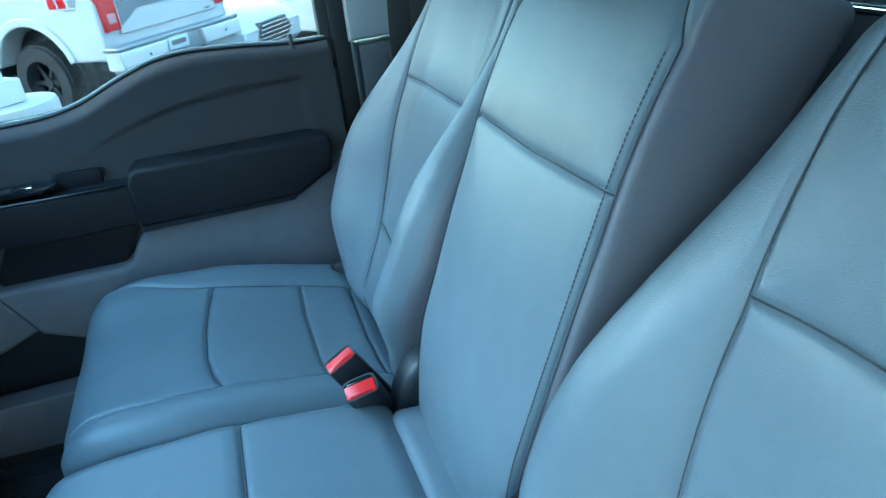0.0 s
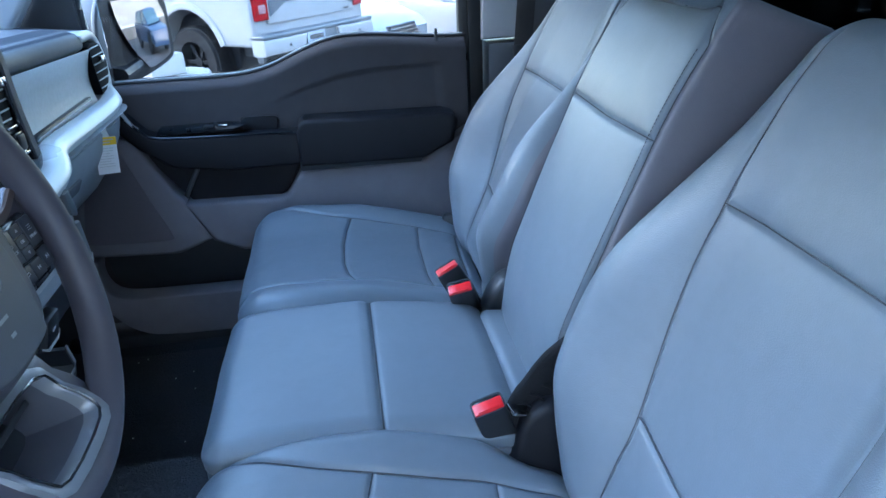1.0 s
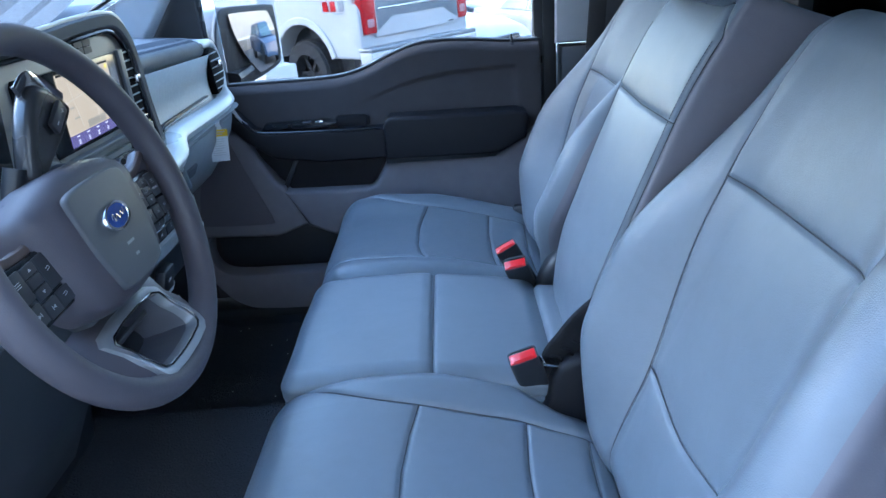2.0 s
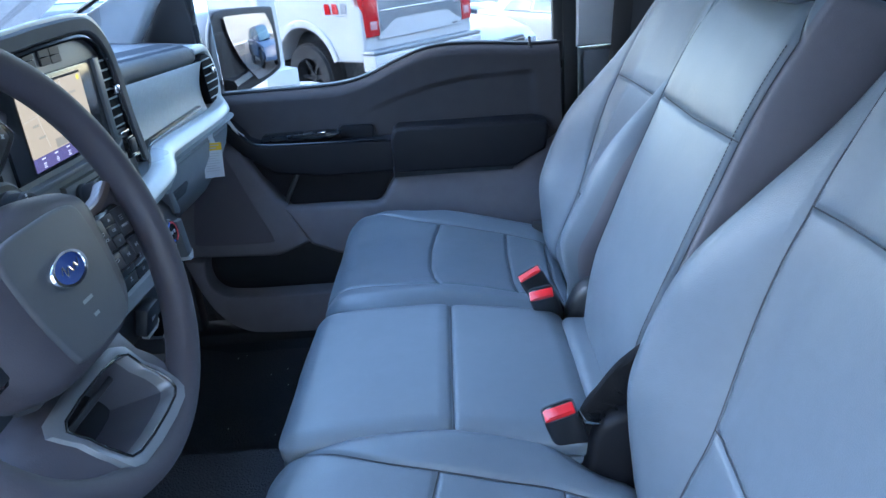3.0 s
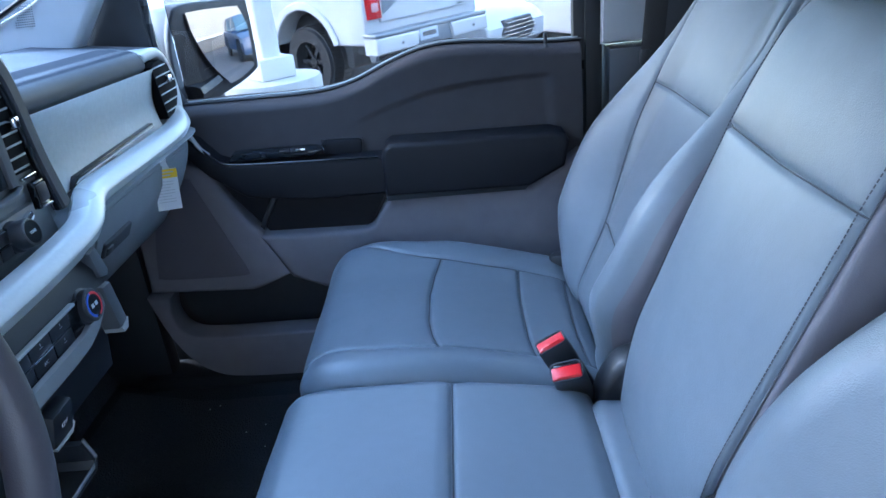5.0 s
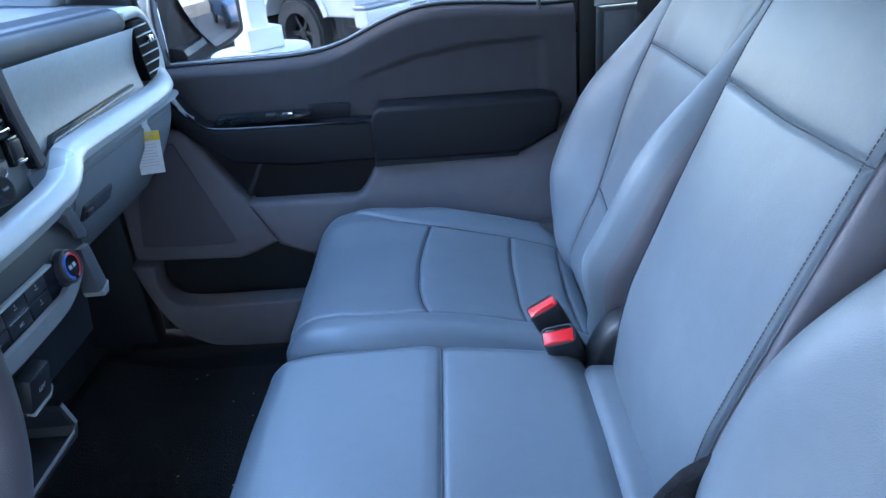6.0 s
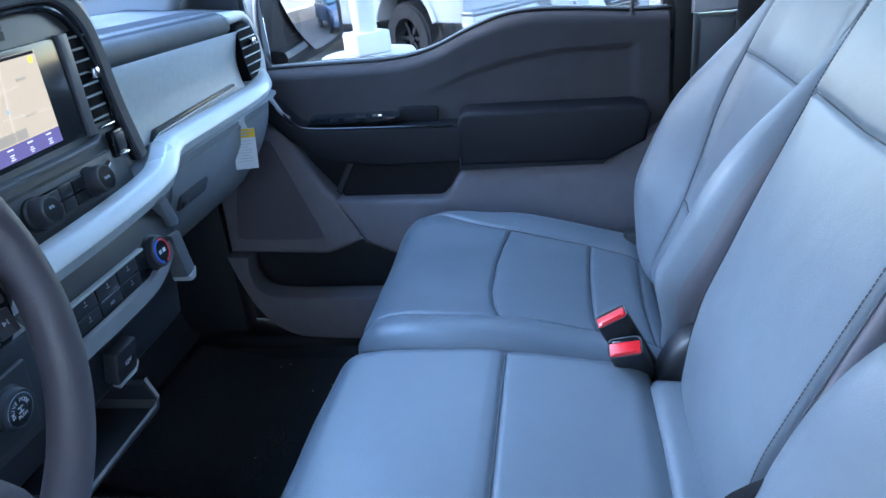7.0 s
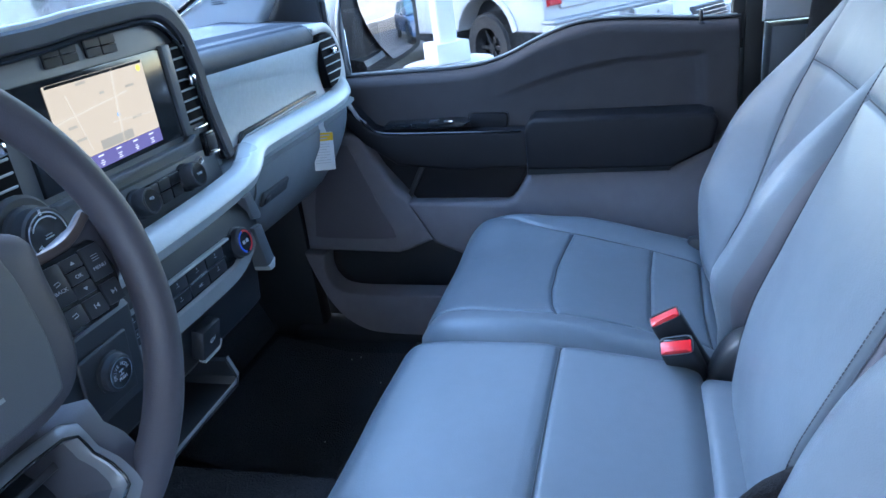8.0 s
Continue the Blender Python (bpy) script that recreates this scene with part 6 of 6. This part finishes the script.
def pickup(origin, fwd, paint, label, lift=0.0, detail=True):
    """Forward is local x; the left side lies on y = 0, the right side at -1.86."""
    W = 1.86
    t = thing("pickup_truck", label, "truck", (*origin, 0), "parked vehicles")
    t.rotation_euler = (0, 0, math.atan2(fwd[1], fwd[0]))
    b, tr = 0.60 + lift, 0.40 + lift * 0.3
    rx, fx_, ar, az = 1.19, 4.75, 0.55, 0.45 + lift
    bed = [(0.20, b), (0.14, b + 0.12), (0.14, 1.42 + lift), (0.17, 1.45 + lift), (1.92, 1.45 + lift), (1.92, b)] + arc_pts(rx, az, ar, math.degrees(math.asin((b - az) / ar)), 180 - math.degrees(math.asin((b - az) / ar)), 16)
    part("bed", slab(bed, -W + 0.005, -0.005, "y", 0.03, 3), paint, t, "white pickup bed")
    cab_low = [(1.95, b - 0.06), (1.95, 1.42 + lift), (4.0, 1.42 + lift), (5.35, 1.34 + lift), (5.62, 1.22 + lift), (5.66, 0.62), (5.35, 0.55)] + arc_pts(fx_, az, ar, math.degrees(math.asin((b - 0.06 - az) / ar)), 180 - math.degrees(math.asin((b - 0.06 - az) / ar)), 16)
    part("cab", slab(cab_low, -W, 0.0, "y", 0.04, 3), paint, t, "painted cab and bonnet")
    gh = [(1.98, 1.40 + lift), (2.05, 1.90 + lift), (2.3, 1.95 + lift), (3.1, 1.95 + lift), (3.35, 1.90 + lift), (4.05, 1.40 + lift)]
    part("roof", slab(gh, -W + 0.14, -0.14, "y", 0.05, 3), paint, t, "painted roof")
    for yy in (-0.136, -W + 0.136):
        for x0, x1 in ((2.12, 2.80), (2.88, 3.60)):
            part("side_window", slab([(x0, 1.45 + lift), (x0 + 0.02, 1.86 + lift), (min(x1, 3.28), 1.86 + lift), (x1 + 0.1, 1.45 + lift)], yy - 0.006, yy + 0.006, "y", 0.003), CAR_GLASS, t, "dark side glass")
    part("rocker", box(3.0, -W / 2, b - 0.10, 2.2, W - 0.12, 0.12, 0.03), BLACK, t, "black rocker")
    part("underbody", box(2.8, -W / 2, b - 0.05, 5.0, 1.2, 0.22, 0.03), BLACK, t, "dark chassis")
    part("wheel_well", box(rx, -W / 2, az + 0.16, 1.02, W - 0.5, 0.62, 0.05), BLACK, t, "dark wheel well")
    part("bracket", box(0.33, -0.25, b - 0.10, 0.10, 0.05, 0.22, 0.01), GREY_PANEL, t, "grey bumper bracket")
    part("arch_lip", sweep([(x, 0.008, z) for x, z in arc_pts(rx, az, ar + 0.035, 16, 164, 24)], ring(0.045, 0.014, 8, 3), up=(0, 1, 0)), paint, t, "painted wheel arch lip")
    for x in (rx, fx_):
        wheel_of(t, x, -0.17, tr, 0.32, -1)
        wheel_of(t, x, -W + 0.17, tr, 0.32, 1)
    # tail
    gate = part("tailgate", box(0.125, -W / 2, 1.12 + lift, 0.05, 1.44, 0.60, 0.02, 3), paint, t, "white tailgate")
    gp = [(-0.24, 1.40), (-W + 0.24, 1.40), (-W + 0.24, 0.90), (-W + 0.40, 0.98), (-W + 0.48, 1.03), (-0.48, 1.03), (-0.40, 0.98), (-0.24, 0.90)]
    part("gate_panel", slab([(y, z + lift) for y, z in gp], 0.090, 0.102, "x", 0.004), GREY_PANEL, gate, "grey applique on the tailgate")
    for z in (1.30, 1.13):
        part("gate_strip", box(0.088, -W / 2, z + lift, 0.012, 1.34, 0.016, 0.004), CHROME, gate, "chrome strip")
    part("gate_mark", box(0.088, -W + 0.32, 1.10 + lift, 0.008, 0.09, 0.03, 0.008), CHROME, gate)
    part("gate_mark", box(0.098, -W + 0.36, 0.86 + lift, 0.006, 0.10, 0.018, 0.003), BLACK, gate)
    for yy in (-0.13, -W + 0.13):
        s_ = 1 if yy > -1 else -1
        lp = [(yy + s_ * 0.125, 1.42), (yy - s_ * 0.085, 1.42), (yy - s_ * 0.085, 0.87), (yy + s_ * 0.085, 0.87), (yy + s_ * 0.095, 1.12), (yy + s_ * 0.125, 1.20)]
        lamp = part("tail_lamp", slab([(y, z + lift) for y, z in lp], 0.095, 0.24, "x", 0.012, 3), LAMP_RED, t, "red tail lamp")
        part("reverse_lens", box(0.093, yy - s_ * 0.005, 0.985 + lift, 0.01, 0.10, 0.09, 0.01), material("lamp_clear", (0.55, 0.30, 0.32), 0.2) if "lamp_clear" not in bpy.data.materials else bpy.data.materials["lamp_clear"], lamp, "pale lamp lens")
        part("lamp_frame", box(0.1, yy - s_ * 0.082, 1.14 + lift, 0.02, 0.012, 0.54, 0.004), LAMP_RED, lamp)
    zb = 0.60 + lift
    part("bumper_step", box(0.10, -W / 2, zb + 0.105, 0.22, 1.86, 0.05, 0.02), GREY_PANEL, t, "dark bumper step")
    for yy in (-0.33, -W + 0.33):
        bp2 = [(yy + 0.33, zb - 0.09), (yy - 0.30, zb - 0.09), (yy - 0.34, zb + 0.08), (yy + 0.33, zb + 0.08)] if yy > -1 else [(yy - 0.33, zb - 0.09), (yy + 0.30, zb - 0.09), (yy + 0.34, zb + 0.08), (yy - 0.33, zb + 0.08)]
        bh = part("bumper_half", slab(bp2, -0.02, 0.20, "x", 0.03, 3), paint, t, "white bumper half")
        part("sensor", lathe([(0, 0.004), (0.018, 0.003), (0.018, -0.004)], 14, Matrix.Translation((-0.021, yy - 0.05, zb - 0.01)) @ Matrix.Rotation(radians(-90), 4, "Y")), BLACK, bh)
    part("bumper_middle", box(0.10, -W / 2, zb, 0.16, 0.62, 0.20, 0.02), GREY_PANEL, t, "dark middle of the bumper")
    part("plate", box(0.008, -W / 2 + 0.10, zb + 0.03, 0.012, 0.30, 0.15, 0.006), material("plate_white", (0.62, 0.70, 0.80), 0.4) if "plate_white" not in bpy.data.materials else bpy.data.materials["plate_white"], t, "pale plate with bars")
    part("plate_bar", box(0.0, -W / 2 + 0.10, zb + 0.02, 0.004, 0.22, 0.05, 0), STUCCO_BAND, t)
    part("hitch", box(0.06, -W / 2 - 0.02, zb - 0.13, 0.16, 0.10, 0.10, 0.01), BLACK, t, "black tow hitch")
    if detail:
        # decal on the bed side, as plain shapes
        for k, (x0, wd) in enumerate(((0.62, 0.10), (0.49, 0.10))):
            part("decal_shape", slab([(x0, 1.13 + lift), (x0 + wd, 1.13 + lift), (x0 + wd, 1.24 + lift), (x0 + 0.02, 1.24 + lift)], 0.0, 0.006, "y", 0), LAMP_RED, t, "red decal shape")
        part("decal_shape", slab([(0.36, 1.13 + lift), (0.45, 1.13 + lift), (0.45, 1.24 + lift), (0.36, 1.24 + lift)], 0.0, 0.006, "y", 0), GREY_PANEL, t, "grey decal shape")
        part("decal_bar", box(0.46, 0.002, 1.105 + lift, 0.16, 0.006, 0.012, 0), GREY_PANEL, t)
    return t


def saloon(name, origin, fwd, paint, label, tall=0.0, grille=True, category="car"):
    """Forward is local x, from the rear bumper at 0 to 4.75; the middle lies on y = 0."""
    W = 1.82
    t = thing(name, label, category, (*origin, 0), "parked vehicles")
    t.rotation_euler = (0, 0, math.atan2(fwd[1], fwd[0]))
    r, rx, fx_ = 0.33 + tall * 0.12, 0.98, 3.82
    b, az, ar = 0.26 + tall * 0.2, 0.33 + tall * 0.12, 0.39 + tall * 0.14
    an = math.degrees(math.asin(max(-0.95, (b - az) / ar)))
    low = [(0.06, b + 0.06), (0.0, 0.62), (0.06, 0.98 + tall * 0.25), (0.55, 1.02 + tall * 0.25), (1.2, 0.98 + tall * 0.28), (3.35, 0.95 + tall * 0.25), (4.20, 0.86 + tall * 0.25), (4.58, 0.74 + tall * 0.25), (4.74, 0.60), (4.72, 0.36), (4.55, b)]
    low += arc_pts(fx_, az, ar, an, 180 - an, 14) + arc_pts(rx, az, ar, an, 180 - an, 14)
    bm = slab(low, -W / 2, W / 2, "y", 0.05, 3)
    for v in bm.verts:
        k = max(0.0, (v.co.x - 3.6) / 1.1)
        v.co.y *= 1 - 0.16 * k * k - 0.05 * max(0.0, (0.5 - v.co.x) / 0.5)
    body = part("body", bm, paint, t, "painted car body")
    hgt = 1.46 + tall * 0.45
    rear0 = 0.45 if not tall else 0.06
    up = smooth_line([(rear0, 0.98 + tall * 0.25), (1.15 if not tall else 0.25, hgt - 0.10), (1.75, hgt), (2.35, hgt), (2.75, hgt - 0.06), (3.55, 0.94 + tall * 0.25)], 4)
    bm = slab([tuple(p) for p in up], -W / 2 + 0.10, W / 2 - 0.10, "y", 0.05, 3)
    for v in bm.verts:
        v.co.y *= 1 - 0.22 * max(0.0, v.co.z - 1.0) / 0.46
    part("roof", bm, paint, t, "painted roof and pillars")
    z0, z1 = 1.00 + tall * 0.27, hgt - 0.10
    for sg in (-1, 1):
        for xa, xb, xc, xd in ((1.02, 1.42, 1.95, 1.95), (2.03, 2.03, 2.62, 3.22)):
            if tall and xa < 2:
                xa, xb = 0.45, 0.55
            bw = slab([(xa, z0), (xb, z1), (xc, z1), (xd, z0)], -0.006, 0.006, "y", 0.003)
            for v in bw.verts:
                v.co.y += sg * (W / 2 - 0.10) * (1 - 0.22 * max(0.0, v.co.z - 1.0) / 0.46) + sg * 0.004
            part("side_window", bw, CAR_GLASS, t, "tinted side glass")
        part("door_mirror", box(3.0, sg * (W / 2 + 0.07), 1.02 + tall * 0.27, 0.10, 0.18, 0.12, 0.03), paint, t, "door mirror")
        for dx in (1.35, 2.35):
            part("door_grip", box(dx, sg * (W / 2 + 0.002), 0.86 + tall * 0.25, 0.16, 0.02, 0.025, 0.006), paint, t, "door grip")
        hlp = slab([(3.98, 0.70 + tall * 0.22), (4.22, 0.78 + tall * 0.22), (4.52, 0.70 + tall * 0.2), (4.60, 0.62 + tall * 0.2), (4.30, 0.62 + tall * 0.2)], sg * 0.60 - 0.25, sg * 0.60 + 0.25, "y", 0.03)
        for v in hlp.verts:
            k = max(0.0, (v.co.x - 3.6) / 1.1)
            v.co.x += 0.045
            if abs(v.co.y) > W / 2 * (1 - 0.16 * k * k) + 0.008:
                v.co.y = math.copysign(W / 2 * (1 - 0.16 * k * k) + 0.008, v.co.y)
        part("headlamp", hlp, HEADLAMP, t, "clear headlamp")
        part("tail_lamp", box(0.06, sg * 0.68, 0.84 + tall * 0.2, 0.16, 0.38, 0.16, 0.04), LAMP_RED, t, "red tail lamp")
        wheel_of(t, rx, sg * (W / 2 - 0.12), r, 0.22, -1 if sg > 0 else 1)
        wheel_of(t, fx_, sg * (W / 2 - 0.12), r, 0.22, -1 if sg > 0 else 1)
    if grille:
        gb = slab([(-0.34, 0.68), (0.34, 0.68), (0.44, 0.50), (0.30, 0.38), (-0.30, 0.38), (-0.44, 0.50)], 4.66, 4.755, "x", 0.02, 2)
        g_ = part("grille", gb, BLACK, t, "black grille with chrome bars")
        for k in range(5):
            part("grille_bar", box(4.765, 0, 0.415 + 0.055 * k, 0.03, 0.62 + 0.20 * math.sin(math.pi * (k + 0.6) / 5), 0.016, 0.005), CHROME, g_)
    part("windscreen", slab([(2.80, hgt - 0.09), (3.54, 0.97 + tall * 0.25), (3.58, 0.98 + tall * 0.25), (2.84, hgt - 0.07)], -0.62, 0.62, "y", 0.01), CAR_GLASS, t, "dark windscreen")
    part("sill", box(2.4, 0, b + 0.05, 2.3, W - 0.06, 0.10, 0.03), BLACK, t, "dark sill")
    return t


pickup((-0.79, 7.10), (-0.75, 0.66), PAINT_WHITE, "white pickup truck with red tail lamps and off-road tyres").location.z = -0.07
fw = Vector((0.80, -0.60)).normalized()
fc = Vector((0.96, 10.06))
saloon("saloon_car", tuple(fc - fw * 4.75), fw, PAINT_WHITE, "white saloon car with a barred chrome grille").location.z = -0.33
saloon("saloon_car", (1.40, 15.40), (0.47, -0.88), PAINT_WHITE, "white saloon car parked further back", grille=False).location.z = -0.56
saloon("sport_utility_car", (-3.2, 17.5), (0.9, -0.3), PAINT_DARK, "dark parked car behind the others", 0.6, False).location.z = -0.56
saloon("sport_utility_car", (3.8, 19.5), (0.9, -0.3), PAINT_DARK, "dark parked car behind the others", 0.6, False).location.z = -0.56
saloon("saloon_car", (-1.5, 22.0), (0.9, -0.3), PAINT_WHITE, "white parked car in the back row", 0.0, False).location.z = -0.56

# lamp post on its concrete pier
post = thing("lamp_post", "white painted lamp post on a round concrete pier", "lamp post", (-1.33, 4.72, 0))
part("pier", lathe([(0.36, 0), (0.36, 0.690), (0.350, 0.712), (0.0, 0.720)], 48), CONCRETE, post, "pale round concrete pier")
part("base_cover", box(0, 0, 0.795, 0.27, 0.27, 0.15, 0.008, 2, pose(0, 0, 0, 0, 0, 38)), POST_PAINT, post, "white square base cover")
part("shaft", sweep([(0, 0, 0.86), (0, 0, 3.0), (0, 0, 6.5)], ring(0.075, 0.075, 24, 5.0), up=(0.79, 0.61, 0)), POST_PAINT, post, "white post shaft")
part("lamp_head", box(0, 0, 6.55, 0.6, 0.3, 0.12, 0.03), POST_PAINT, post, "white lamp head")
part("wire", sweep(smooth_line([(0.06, -0.06, 1.20), (0.085, -0.05, 1.14), (0.075, -0.06, 1.08), (0.09, -0.05, 1.05)], 4), ring(0.004, n=6)), POST_PAINT, post)

# building behind, seen in the mirror
bld = thing("building", "beige stucco building with a darker base band", "building", (18.5, 10, -0.56))
part("wall", box(0, 0, 2.6, 0.4, 44, 5.2, 0.02), STUCCO, bld, "beige stucco wall")
part("base_band", box(-0.22, 0, 0.42, 0.06, 44, 0.84, 0.01), STUCCO_BAND, bld, "darker painted base")
part("ledge", box(-0.24, 0, 0.90, 0.10, 44, 0.14, 0.01), POST_PAINT, bld, "pale ledge over the base")
part("roof", box(0.6, 0, 5.3, 2.0, 44.6, 0.25, 0.03), STUCCO_BAND, bld, "flat roof edge")
saloon("sport_utility_car", (13.5, 10.4), (-0.95, -0.25), PAINT_BLUE, "blue upright off-road car beside the building", 0.9, False).location.z = -0.56

# vehicles beyond the windscreen
pickup((-9.6, 8.4), (0.55, 0.83), PAINT_DARK, "dark pickup truck parked ahead", 0.0, False)
saloon("saloon_car", (-13.5, 13.0), (0.6, 0.8), PAINT_WHITE, "white car parked ahead", 0.5, False)
saloon("saloon_car", (-13.0, 17.5), (0.6, 0.8), PAINT_WHITE, "white car parked ahead", 0.0, False)
saloon("saloon_car", (-15.5, 8.0), (0.6, 0.8), PAINT_PALE, "pale blue car parked ahead", 0.5, False)
b2 = thing("building", "pale building across the car park", "building", (-34, 16, 0))
part("wall", box(0, 0, 2.4, 0.5, 70, 4.8, 0.02), STUCCO, b2, "pale wall")
part("base_band", box(0.27, 0, 0.5, 0.06, 70, 1.0, 0.01), STUCCO_BAND, b2, "darker base")
for k in range(10):
    part("roller_door", box(0.27, -30 + 6.4 * k, 1.6, 0.06, 3.6, 3.2, 0.02), GREY_PANEL, b2, "grey roller door")
